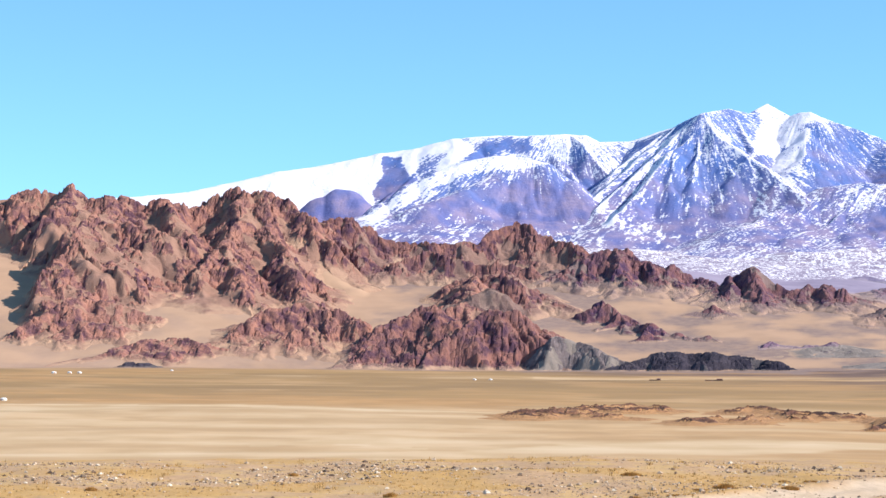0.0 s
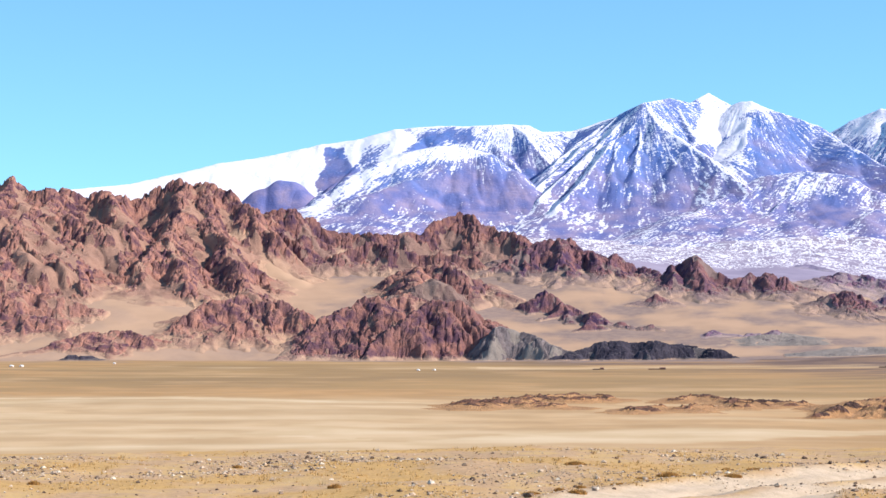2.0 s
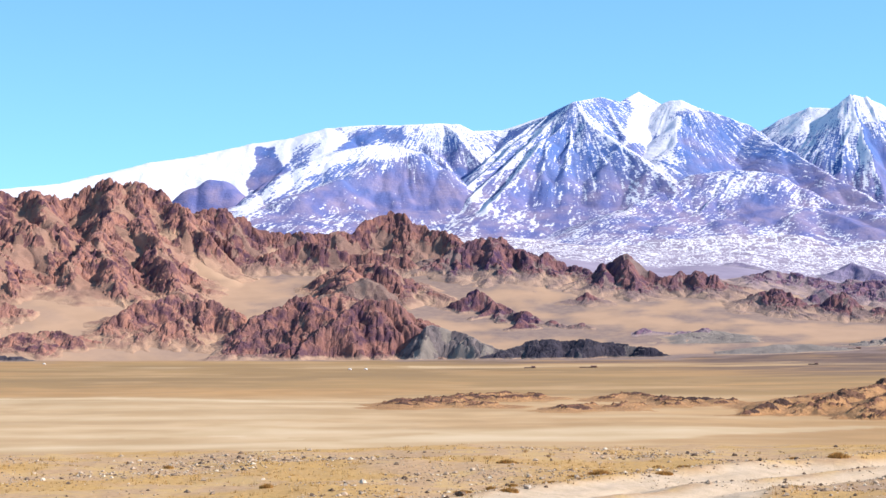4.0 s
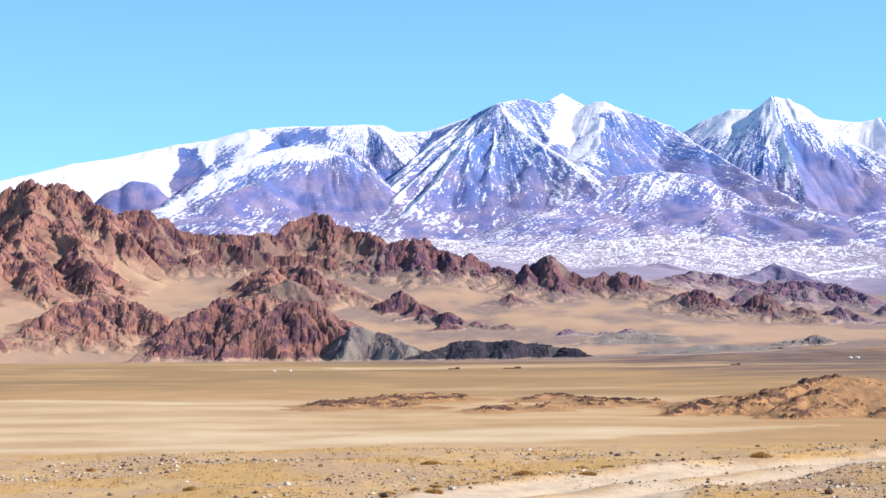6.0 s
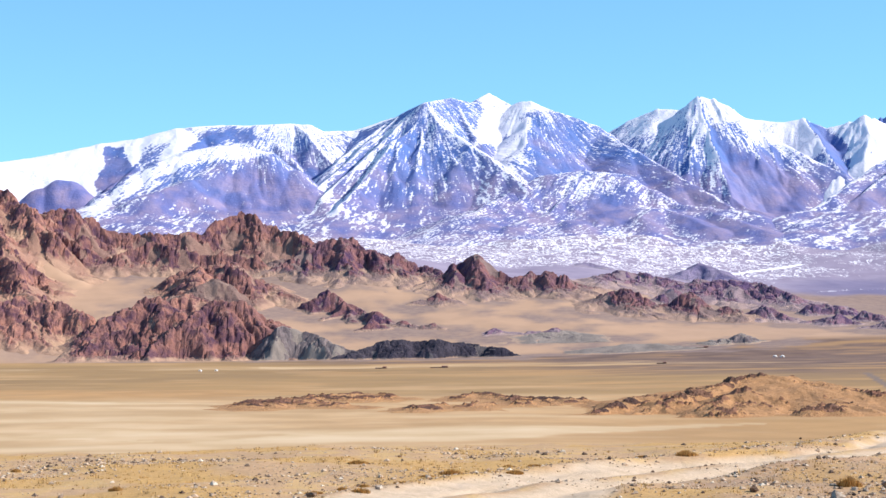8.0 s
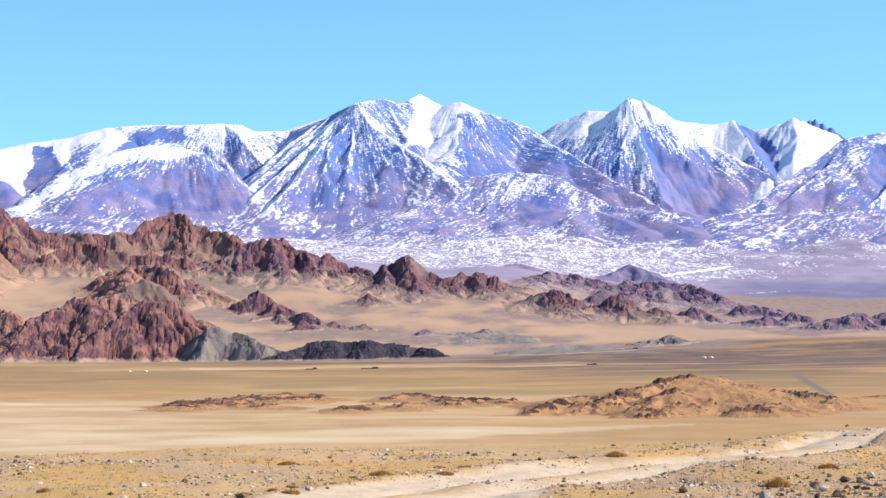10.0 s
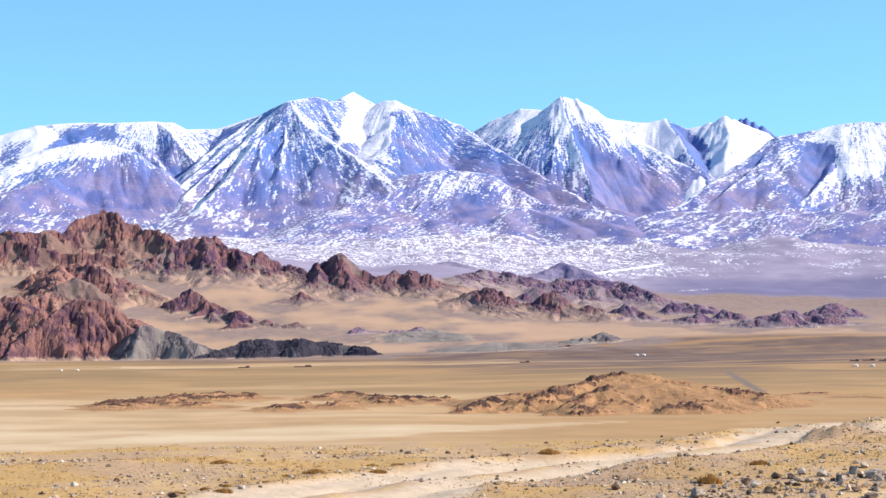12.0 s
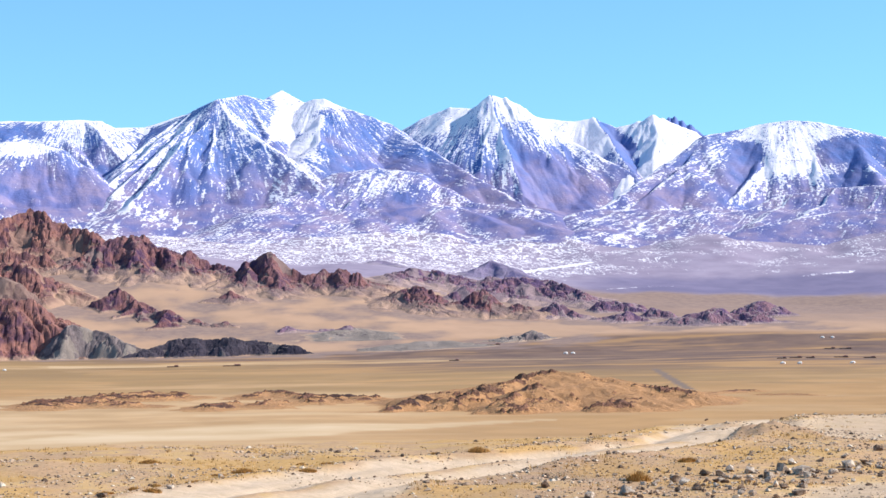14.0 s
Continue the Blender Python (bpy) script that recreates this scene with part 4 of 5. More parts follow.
rocky_hill('red granite outcrop rising from sand', crest, RED, crag=7.0, seed=111, margin=90)
crest = []
crest.append(([(-16.43, 2655, -7.2), (-15.26, 2690, 4.1), (-14.07, 2720, 23.0), (-13.63, 2730, 28.7), (-12.88, 2730, 29.0), (-12.43, 2720, 24.3), (-11.68, 2715, 15.3)], 0.7, 4, 0.35, 0))
rocky_hill("long low red granite ridge at the plain's edge", crest, RED, crag=5.0, seed=121, skirt=2.5, margin=80)
crest = []
crest.append(([(-14.68, 2615, -7.9), (-14.31, 2620, -1.4), (-13.93, 2620, 0.0), (-13.56, 2620, -2.3), (-13.01, 2615, -7.5)], 0.85, 3, 0.35, 0))
rocky_hill('small dark slate knoll beside the plain', crest, SLATE, crag=3.0, seed=127, skirt=1.5, margin=40, step=1.8)
crest = []
crest.append(([(-11.53, 2760, 34.9), (-10.94, 2800, 57.0), (-10.49, 2820, 67.6), (-9.73, 2830, 72.4), (-9.28, 2820, 61.4), (-8.67, 2810, 64.6), (-8.06, 2790, 50.8)], 0.85, 4, 0.35, 0))
crest.append(([(-9.95, 2755, 40.7), (-9.65, 2760, 46.6), (-9.5, 2750, 37.3)], 0.85, 4, 0.35, 0))
crest.append(([(-11.08, 2735, 22.4), (-10.63, 2740, 27.5), (-10.17, 2735, 22.7)], 0.85, 4, 0.35, 0))
rocky_hill('broken red granite hill with several knobs', crest, RED, crag=8.0, seed=131, cover=0.36, skirt=8.0, margin=100)
crest = []
crest.append(([(-8.28, 2655, 3.4), (-7.75, 2750, 36.5), (-7.15, 2770, 51.3), (-6.55, 2790, 69.9), (-6.24, 2790, 71.5), (-5.71, 2780, 59.2)], 0.85, 4, 0.35, 0))
crest.append(([(-8.28, 2655, 3.4), (-7.45, 2690, 27.9), (-6.84, 2700, 31.6)], 0.85, 4, 0.35, 0))
rocky_hill('dark red craggy hill with steep shadowed face', crest, MAROON, crag=8.0, seed=141, cover=0.45, skirt=7.0, margin=100)
crest = []
crest.append(([(-6.84, 2630, -3.8), (-6.23, 2650, 12.7), (-5.63, 2685, 37.9), (-5.02, 2710, 59.5), (-4.42, 2730, 68.4), (-3.66, 2730, 60.1), (-3.2, 2720, 38.7), (-2.93, 2700, 22.5)], 0.95, 4, 0.4, 0))
rocky_hill('steep red granite cliff with vertical joints', crest, MAROON, cover=0.9, crag=8.0, seed=151, margin=90)
crest = []
crest.append(([(-4.88, 3000, 83.3), (-4.3, 3040, 119.3), (-4.05, 3050, 121.2), (-3.51, 3040, 96.3), (-2.6, 3010, 72.4), (-2.33, 2990, 63.8)], 0.85, 4, 0.35, 0))
rocky_hill('pointed red rock ridge above grey scree', crest, MAROON, crag=7.0, seed=161, cover=0.45, skirt=11.0, margin=110)
crest = []
crest.append(([(-5.64, 2945, 76.3), (-5.03, 2950, 89.1), (-4.58, 2960, 98.8)], 1.0, 12, 0.3, 0))
rocky_hill('smooth grey scree slope between red hills', crest, SCREE, crag=3.0, seed=166, skirt=1.5, margin=120)
crest = []
crest.append(([(-5.64, 3060, 107.7), (-5.03, 3080, 116.5), (-4.55, 3060, 119.6)], 0.8, 5, 0.35, 0))
crest.append(([(-5.03, 3050, 119.2), (-5.18, 2930, 84.2)], 0.8, 5, 0.35, 0))
rocky_hill('broken red-brown slope with scattered crags', crest, RED, crag=6.0, seed=168, skirt=6.0, margin=100, cover=0.12)
crest = []
crest.append(([(-3.15, 2640, 2.3), (-2.84, 2680, 37.0), (-2.44, 2680, 30.8), (-1.65, 2660, 17.4), (-0.78, 2640, 4.9)], 1.1, 4, 0.25, 0))
rocky_hill("grey scree cone at the plain's edge", crest, GREY, cover=-0.12, crag=3.5, seed=171, skirt=1.5, margin=70)
crest = []
crest.append(([(-9.12, 3285, 203.4), (-8.39, 3300, 208.0), (-7.86, 3310, 191.2), (-7.63, 3310, 177.3), (-6.87, 3310, 176.8), (-6.26, 3300, 170.7), (-5.65, 3300, 174.5), (-5.04, 3310, 177.7), (-4.44, 3340, 196.8), (-3.98, 3350, 206.3), (-3.52, 3340, 197.2), (-2.91, 3320, 179.0), (-2.49, 3300, 177.6), (-2.12, 3280, 159.7)], 1.1, 4, 0.35, 0))
crest.append(([(-9.11, 3215, 148.4), (-8.69, 3235, 162.0), (-7.93, 3210, 144.6), (-7.47, 3200, 132.7)], 1.4, 4, 0.35, 0))
crest.append(([(-7.32, 3200, 137.9), (-6.56, 3220, 152.5), (-5.65, 3210, 148.4), (-4.73, 3195, 139.9), (-3.67, 3190, 136.0)], 1.3, 4, 0.35, 0))
rocky_hill('long red rock ridge in front of the snow mountains', crest, MAROON, crag=8.0, seed=181, skirt=12.0, margin=150, bold=16.0, cover=0.12)
crest = []
crest.append(([(-2.53, 3190, 131.4), (-2.0, 3220, 153.6), (-1.67, 3225, 160.7), (-1.32, 3230, 167.0), (-0.98, 3230, 163.7), (-0.67, 3215, 149.7), (-0.34, 3210, 144.6), (0.11, 3200, 133.5), (0.29, 3200, 137.8), (0.59, 3195, 127.7), (1.01, 3190, 119.3), (1.54, 3180, 110.1)], 0.95, 3, 0.4, 0))
crest.append(([(-1.32, 3230, 167.0), (-1.22, 3180, 138.5), (-1.02, 3140, 112.7)], 0.95, 3, 0.4, 0))
crest.append(([(-2.0, 3220, 153.6), (-2.08, 3170, 125.3)], 0.95, 3, 0.4, 0))
crest.append(([(-0.34, 3210, 144.6), (-0.11, 3160, 117.5)], 0.95, 3, 0.4, 0))
rocky_hill('red rock ridge with crumbling crest', crest, WINE, crag=7.0, seed=191, skirt=11.0, margin=110)
crest = []
crest.append(([(1.2, 3110, 90.1), (1.49, 3125, 103.5), (1.84, 3140, 117.0), (2.09, 3145, 124.7), (2.36, 3145, 132.2), (2.63, 3140, 124.7), (2.88, 3130, 113.1), (3.18, 3125, 105.8), (3.58, 3115, 92.7)], 0.95, 3, 0.4, 0))
crest.append(([(2.36, 3145, 135.5), (2.48, 3105, 113.4), (2.66, 3070, 90.3)], 0.95, 3, 0.4, 0))
crest.append(([(1.84, 3140, 122.0), (1.76, 3095, 100.7)], 0.95, 3, 0.4, 0))
rocky_hill('dark red pyramid-shaped rock hill', crest, WINE, crag=4.5, seed=201, skirt=11.0, margin=100)
crest = []
crest.append(([(3.4, 3120, 91.1), (3.58, 3130, 105.2), (3.77, 3130, 109.3), (3.99, 3130, 101.2), (4.28, 3130, 110.3), (4.55, 3125, 103.0), (4.8, 3120, 104.6), (5.09, 3105, 88.3), (5.53, 3085, 72.3)], 0.95, 3, 0.4, 0))
crest.append(([(4.28, 3130, 110.3), (4.4, 3090, 89.6)], 0.95, 3, 0.4, 0))
rocky_hill('small ragged dark red ridge', crest, WINE, crag=5.0, seed=211, skirt=11.0, margin=80)
crest = []
crest.append(([(0.79, 3000, 65.2), (1.35, 3010, 78.9), (1.8, 3000, 68.0)], 0.85, 4, 0.35, 0))
rocky_hill('small red rock knob on sand', crest, WINE, crag=4.0, seed=215, skirt=5.0, margin=60)
crest = []
crest.append(([(-2.07, 2960, 64.6), (-1.62, 2970, 82.9), (-1.31, 2965, 72.8)], 0.85, 4, 0.35, 0))
rocky_hill('pair of red rock knobs standing in sand', crest, WINE, crag=4.0, seed=221, skirt=3.0, margin=60)
crest = []
crest.append(([(-1.4, 2930, 52.0), (-1.09, 2930, 67.0), (-0.75, 2915, 56.0)], 0.85, 4, 0.35, 0))
crest.append(([(-0.72, 2900, 48.0), (-0.33, 2880, 54.0), (0.0, 2865, 44.0)], 0.85, 4, 0.35, 0))
crest.append(([(0.25, 2850, 37.0), (0.42, 2845, 42.5), (0.62, 2840, 37.0)], 0.85, 4, 0.35, 0))
crest.append(([(0.95, 2832, 33.0), (1.14, 2830, 38.0), (1.3, 2828, 33.0)], 0.85, 4, 0.35, 0))
crest.append(([(-0.63, 2825, 33.0), (-0.41, 2835, 41.0), (-0.1, 2825, 34.0)], 0.85, 4, 0.35, 0))
rocky_hill('low red rock knobs standing in sand', crest, WINE, crag=4.0, seed=225, skirt=2.5, margin=60)
crest = []
crest.append(([(-1.45, 2600, -2.8), (-0.85, 2612, 6.8), (-0.25, 2620, 15.2), (0.35, 2622, 18.2), (1.32, 2622, 18.7), (2.07, 2620, 15.7), (2.89, 2610, 8.8), (3.44, 2600, -0.3)], 0.9, 4, 0.3, 0))
rocky_hill('long black slate mound on the plain', crest, SLATE, cover=0.5, crag=3.2, grain=0.7, pipe=0.5, seed=231, skirt=1.5, margin=60, step=1.6, bare=0.5)
crest = []
crest.append(([(2.59, 2790, 24.0), (2.84, 2795, 31.5), (3.1, 2790, 25.0), (4.18, 2790, 26.0), (4.51, 2795, 31.5), (4.86, 2790, 24.3)], 0.6, 3, 0.3, 0))
rocky_hill('tiny dark rocks scattered on pale sand', crest, PURPLE, crag=2.5, seed=235, skirt=1.5, margin=40, step=1.8)
crest = []
crest.append(([(3.5, 2775, 20.0), (4.01, 2785, 24.5), (4.61, 2795, 28.0), (5.22, 2785, 24.0), (5.6, 2775, 20.0)], 0.2, 10, 0.1, 0))
rocky_hill('low smooth grey scree swell on the sand', crest, GREY, cover=-0.3, crag=1.2, seed=237, skirt=1.0, margin=70)
crest = []
crest.append(([(5.6, 2660, 8.0), (6.43, 2670, 12.0), (7.27, 2670, 12.5), (8.03, 2660, 8.5)], 0.2, 10, 0.1, 0))
rocky_hill('thin grey gravel swell along the edge of the sand', crest, GREY, cover=-0.25, crag=1.2, seed=238, skirt=1.0, margin=60)
crest = []
crest.append(([(4.66, 2950, 34.5), (5.31, 2960, 48.4), (5.81, 2950, 37.4)], 0.7, 4, 0.3, 0))
rocky_hill('low red rock knob in sand', crest, WINE, crag=4.0, seed=241, skirt=5.0, margin=60)
crest = []
crest.append(([(5.39, 2995, 54.5), (5.76, 3010, 70.3), (6.04, 3020, 81.4), (6.37, 3020, 83.7), (6.62, 3015, 73.3), (6.96, 3010, 66.8), (7.56, 2990, 49.4)], 0.95, 3, 0.4, 0))
crest.append(([(6.37, 3020, 83.7), (6.52, 2990, 66.1), (6.66, 2965, 52.8)], 0.95, 3, 0.4, 0))
rocky_hill('round red rock hill with shadowed gullies', crest, WINE, crag=6.0, seed=245, skirt=11.0, margin=90)
crest = []
crest.append(([(5.77, 3240, 96.7), (6.15, 3300, 113.7), (6.6, 3310, 112.0), (7.19, 3300, 103.8), (7.94, 3280, 94.7), (9.28, 3270, 98.4), (9.87, 3260, 93.8), (10.89, 3200, 74.5)], 0.6, 6, 0.35, 0))
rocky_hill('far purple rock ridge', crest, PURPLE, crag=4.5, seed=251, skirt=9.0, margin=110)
crest = []
crest.append(([(7.16, 2990, 52.6), (7.56, 3005, 65.1), (7.83, 3010, 73.0), (8.16, 3010, 75.2), (8.35, 3000, 61.8), (8.68, 2985, 53.9), (9.05, 2985, 57.7), (9.49, 2975, 51.4)], 0.95, 3, 0.4, 0))
crest.append(([(8.16, 3010, 75.2), (8.23, 2975, 54.0)], 0.95, 3, 0.4, 0))
rocky_hill('red rock hill with two rounded tops', crest, WINE, crag=5.0, seed=255, skirt=11.0, margin=80)
crest = []
crest.append(([(7.26, 3120, 71.9), (7.64, 3130, 85.0), (7.97, 3120, 75.0)], 0.85, 4, 0.35, 0))
rocky_hill('small purple rock knob', crest, PURPLE, crag=4.0, seed=261, skirt=5.0, margin=60)
crest = []
crest.append(([(4.97, 3550, 119.1), (5.39, 3580, 131.7), (5.77, 3550, 119.8)], 0.75, 15, 0.15, 0))
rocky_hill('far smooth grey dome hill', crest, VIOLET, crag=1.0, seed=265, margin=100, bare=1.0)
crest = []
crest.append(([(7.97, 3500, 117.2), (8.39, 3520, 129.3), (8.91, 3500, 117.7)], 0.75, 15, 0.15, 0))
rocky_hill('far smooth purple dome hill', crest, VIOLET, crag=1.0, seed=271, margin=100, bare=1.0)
crest = []
crest.append(([(7.9, 2690, 9.0), (8.6, 2700, 14.0), (9.1, 2712, 18.5), (9.38, 2718, 24.0), (9.6, 2712, 16.5), (9.95, 2705, 10.0)], 0.38, 3, 0.3, 0))
rocky_hill("low blue-grey rock mound at the plain's edge", crest, GREY, crag=3.0, seed=275, skirt=1.5, margin=50)
crest = []
crest.append(([(9.54, 2980, 42.4), (9.97, 2990, 61.9), (10.53, 2980, 49.1)], 0.8, 4, 0.3, 0))
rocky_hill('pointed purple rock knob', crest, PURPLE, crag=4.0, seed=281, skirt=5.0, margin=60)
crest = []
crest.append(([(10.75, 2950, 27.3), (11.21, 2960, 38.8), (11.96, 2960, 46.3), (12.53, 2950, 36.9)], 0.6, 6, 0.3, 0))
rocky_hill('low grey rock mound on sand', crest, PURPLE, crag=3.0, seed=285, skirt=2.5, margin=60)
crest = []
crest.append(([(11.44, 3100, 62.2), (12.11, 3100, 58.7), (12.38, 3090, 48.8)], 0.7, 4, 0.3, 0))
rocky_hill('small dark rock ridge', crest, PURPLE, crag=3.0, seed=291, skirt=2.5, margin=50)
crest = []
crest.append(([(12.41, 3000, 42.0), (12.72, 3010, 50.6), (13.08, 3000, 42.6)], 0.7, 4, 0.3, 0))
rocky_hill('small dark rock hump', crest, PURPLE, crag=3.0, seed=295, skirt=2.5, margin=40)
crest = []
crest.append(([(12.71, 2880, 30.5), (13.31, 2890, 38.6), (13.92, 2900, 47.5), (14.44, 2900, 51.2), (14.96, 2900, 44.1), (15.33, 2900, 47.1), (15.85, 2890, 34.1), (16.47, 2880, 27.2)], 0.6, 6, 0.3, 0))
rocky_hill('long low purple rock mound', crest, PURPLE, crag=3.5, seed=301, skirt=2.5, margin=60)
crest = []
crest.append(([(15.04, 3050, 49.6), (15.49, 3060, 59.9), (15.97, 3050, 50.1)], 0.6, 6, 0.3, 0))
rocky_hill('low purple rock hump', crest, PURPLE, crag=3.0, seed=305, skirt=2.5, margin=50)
crest = []
crest.append(([(-3.84, 1278, 2.4), (-3.41, 1338, 2.4)], 0.22, 4, 0.1, 0))
crest.append(([(-3.23, 1291, 2.4), (-2.73, 1369, 2.4)], 0.22, 4, 0.1, 0))
crest.append(([(-2.43, 1319, 2.4), (-1.67, 1427, 2.4), (-0.68, 1433, 2.4), (-0.05, 1413, 2.4)], 0.22, 4, 0.1, 0))
crest.append(([(-2.05, 1302, 2.4), (-1.29, 1285, 2.4)], 0.22, 4, 0.1, 0))
crest.append(([(-1.44, 1365, 2.4), (-0.23, 1378, 2.4)], 0.22, 4, 0.1, 0))
rocky_hill('low brown rock outcrop on the straw-coloured plain', crest, BROWN, crag=1.8, seed=311, patchy=0.44, bare=0.2, skirt=1.0, margin=110, step=1.2, group='plain outcrops', grain=0.35)
crest = []
crest.append(([(0.86, 1237, 2.4), (1.17, 1272, 2.4)], 0.22, 4, 0.1, 0))
crest.append(([(1.92, 1382, 2.4), (2.43, 1435, 2.4), (2.83, 1390, 2.4)], 0.22, 4, 0.1, 0))
crest.append(([(2.12, 1257, 2.4), (2.5, 1293, 2.4)], 0.22, 4, 0.1, 0))
crest.append(([(3.26, 1355, 2.4), (3.79, 1363, 2.4)], 0.22, 4, 0.1, 0))
crest.append(([(3.48, 1307, 2.4), (3.79, 1315, 2.4)], 0.22, 4, 0.1, 0))
crest.append(([(4.16, 1338, 2.4), (4.69, 1354, 2.4)], 0.22, 4, 0.1, 0))
crest.append(([(4.92, 1338, 2.4), (5.07, 1338, 2.4)], 0.22, 4, 0.1, 0))
rocky_hill('scattered brown rock outcrop on a sandy rise', crest, BROWN, crag=1.8, seed=321, patchy=0.45, bare=0.2, skirt=1.0, margin=110, step=1.2, group='plain outcrops', grain=0.35)
crest = []
crest.append(([(8.01, 1230, 5.3), (8.77, 1270, 8.8), (9.68, 1300, 14.3), (10.28, 1310, 15.6), (11.19, 1310, 12.4), (11.94, 1300, 8.3), (12.69, 1290, 4.9)], 0.16, 12, 0.12, 0))
crest.append(([(5.43, 1190, 1.9), (5.97, 1215, 3.8), (6.57, 1240, 5.8), (7.18, 1265, 7.9)], 0.34, 2, 0.15, 0))
crest.append(([(7.11, 1200, 4.6), (7.64, 1230, 7.7), (8.25, 1255, 10.8), (8.85, 1280, 13.8), (9.39, 1300, 16.1)], 0.34, 2, 0.15, 0))
crest.append(([(9.39, 1300, 16.1), (10.07, 1310, 18.1), (10.75, 1310, 17.0), (11.2, 1305, 14.7)], 0.24, 2, 0.15, 0))
crest.append(([(8.32, 1160, 2.9), (8.77, 1190, 6.1), (9.23, 1220, 9.5), (9.54, 1245, 11.7)], 0.34, 2, 0.15, 0))
crest.append(([(8.77, 1165, 2.6), (9.46, 1185, 4.1), (9.68, 1205, 5.6)], 0.24, 2, 0.15, 0))
crest.append(([(11.12, 1185, 3.0), (11.72, 1200, 4.7), (12.25, 1215, 5.9)], 0.24, 2, 0.15, 0))
crest.append(([(11.65, 1290, 12.4), (12.56, 1285, 9.8), (13.31, 1275, 7.8)], 0.24, 2, 0.15, 0))
rocky_hill('broad sandy mound with brown rock ledges', crest, BROWN, crag=2.4, seed=331, patchy=0.47, bare=0.2, skirt=0.4, margin=110, step=1.2, group='plain outcrops', grain=0.35)
crest = []
crest.append(([(14.22, 1402, 1.0), (14.79, 1437, 1.0), (15.24, 1446, 1.0)], 0.22, 4, 0.1, 0))
crest.append(([(15.46, 1389, 0.8), (16.27, 1397, 0.8), (16.86, 1381, 0.8)], 0.22, 4, 0.1, 0))
rocky_hill('thin scatter of dark rocks at the foot of the mound', crest, BROWN, crag=1.0, seed=341, patchy=0.48, bare=0.2, skirt=0.4, margin=110, step=1.2, group='plain outcrops', grain=0.35)

build_ground()

# ---- small things ----
def part(name, bm, material, parent, label=""):
    me = bpy.data.meshes.new(name)
    bm.to_mesh(me)
    bm.free()
    me.materials.append(material)
    ob = new(name, me)
    ob.parent = parent
    if label:
        ob["label"] = label
    return ob


def plain_material(name, colour, other, scale, rough=0.85, depth=0.01):
    m = Mat(name)
    col = m.mix(m.ramp(m.noise(scale, 5, 0.6), 0.3, 0.7), colour, other)
    return m.done(col, rough, m.noise(scale * 4, 4, 0.65), depth)


FELT = plain_material("white_canvas", (0.82, 0.80, 0.76), (0.72, 0.69, 0.64), 1.2)
ROPE = plain_material("brown_rope", (0.30, 0.22, 0.14), (0.22, 0.16, 0.10), 6)
DOOR_PAINT = plain_material("orange_door_paint", (0.50, 0.16, 0.06), (0.42, 0.12, 0.05), 3, 0.5)
RUBBLE = plain_material("dark_rubble_wall", (0.28, 0.175, 0.12), (0.18, 0.11, 0.085), 1.5, 0.95, 0.08)
ROOF_TIN = plain_material("faded_red_roof", (0.27, 0.11, 0.085), (0.19, 0.085, 0.07), 0.8, 0.6)


def ground_at(bearing, away):
    x, y = spot(bearing, away)
    return x, y, float(ground_z(np.array([x]), np.array([y]))[0])


def ring_wall(radii_heights, sides=28):
    bm = bmesh.new()
    rings = []
    for radius, height in radii_heights:
        rings.append([bm.verts.new((radius * math.cos(2 * math.pi * k / sides), radius * math.sin(2 * math.pi * k / sides), height)) for k in range(sides)])
    for lo, hi in zip(rings, rings[1:]):
        for k in range(sides):
            bm.faces.new((lo[k], lo[(k + 1) % sides], hi[(k + 1) % sides], hi[k]))
    bm.faces.new(rings[-1])
    bm.normal_update()
    return bm


def box_bm(x0, x1, y0, y1, z0, z1):
    bm = bmesh.new()
    bmesh.ops.create_cube(bm, size=1)
    for v in bm.verts:
        v.co = Vector(((x0 + x1) / 2 + v.co.x * (x1 - x0), (y0 + y1) / 2 + v.co.y * (y1 - y0), (z0 + z1) / 2 + v.co.z * (z1 - z0)))
    return bm


def build_ger():
    ger = new("ger_tent")
    part("wall", ring_wall([(2.95, -0.6), (3.0, 0.05), (3.02, 0.9), (2.98, 1.5)]), FELT, ger)
    part("roof", ring_wall([(3.08, 1.45), (3.06, 1.56), (2.2, 1.98), (1.3, 2.32), (0.62, 2.52)]), FELT, ger)
    part("crown_ring", ring_wall([(0.62, 2.50), (0.60, 2.64), (0.42, 2.70), (0.2, 2.72)], 16), ROPE, ger, "dark wooden smoke ring")
    for h in (0.45, 1.1):
        part("rope", ring_wall([(3.035, h), (3.05, h + 0.03), (3.035, h + 0.06)]), ROPE, ger)
    part("chimney", ring_wall([(0.07, 2.5), (0.07, 3.25), (0.10, 3.27), (0.10, 3.33)], 10), ROPE, ger, "thin black stove pipe")
    door = part("door", box_bm(-0.48, 0.48, -3.10, -2.9, 0.02, 1.5), DOOR_PAINT, ger, "orange painted wooden door")
    part("frame", box_bm(-0.58, 0.58, -3.06, -2.9, 1.5, 1.6), DOOR_PAINT, door)
    return tagged(ger, "round white canvas ger tent standing on the dry plain", "ger", "gers on the plain")


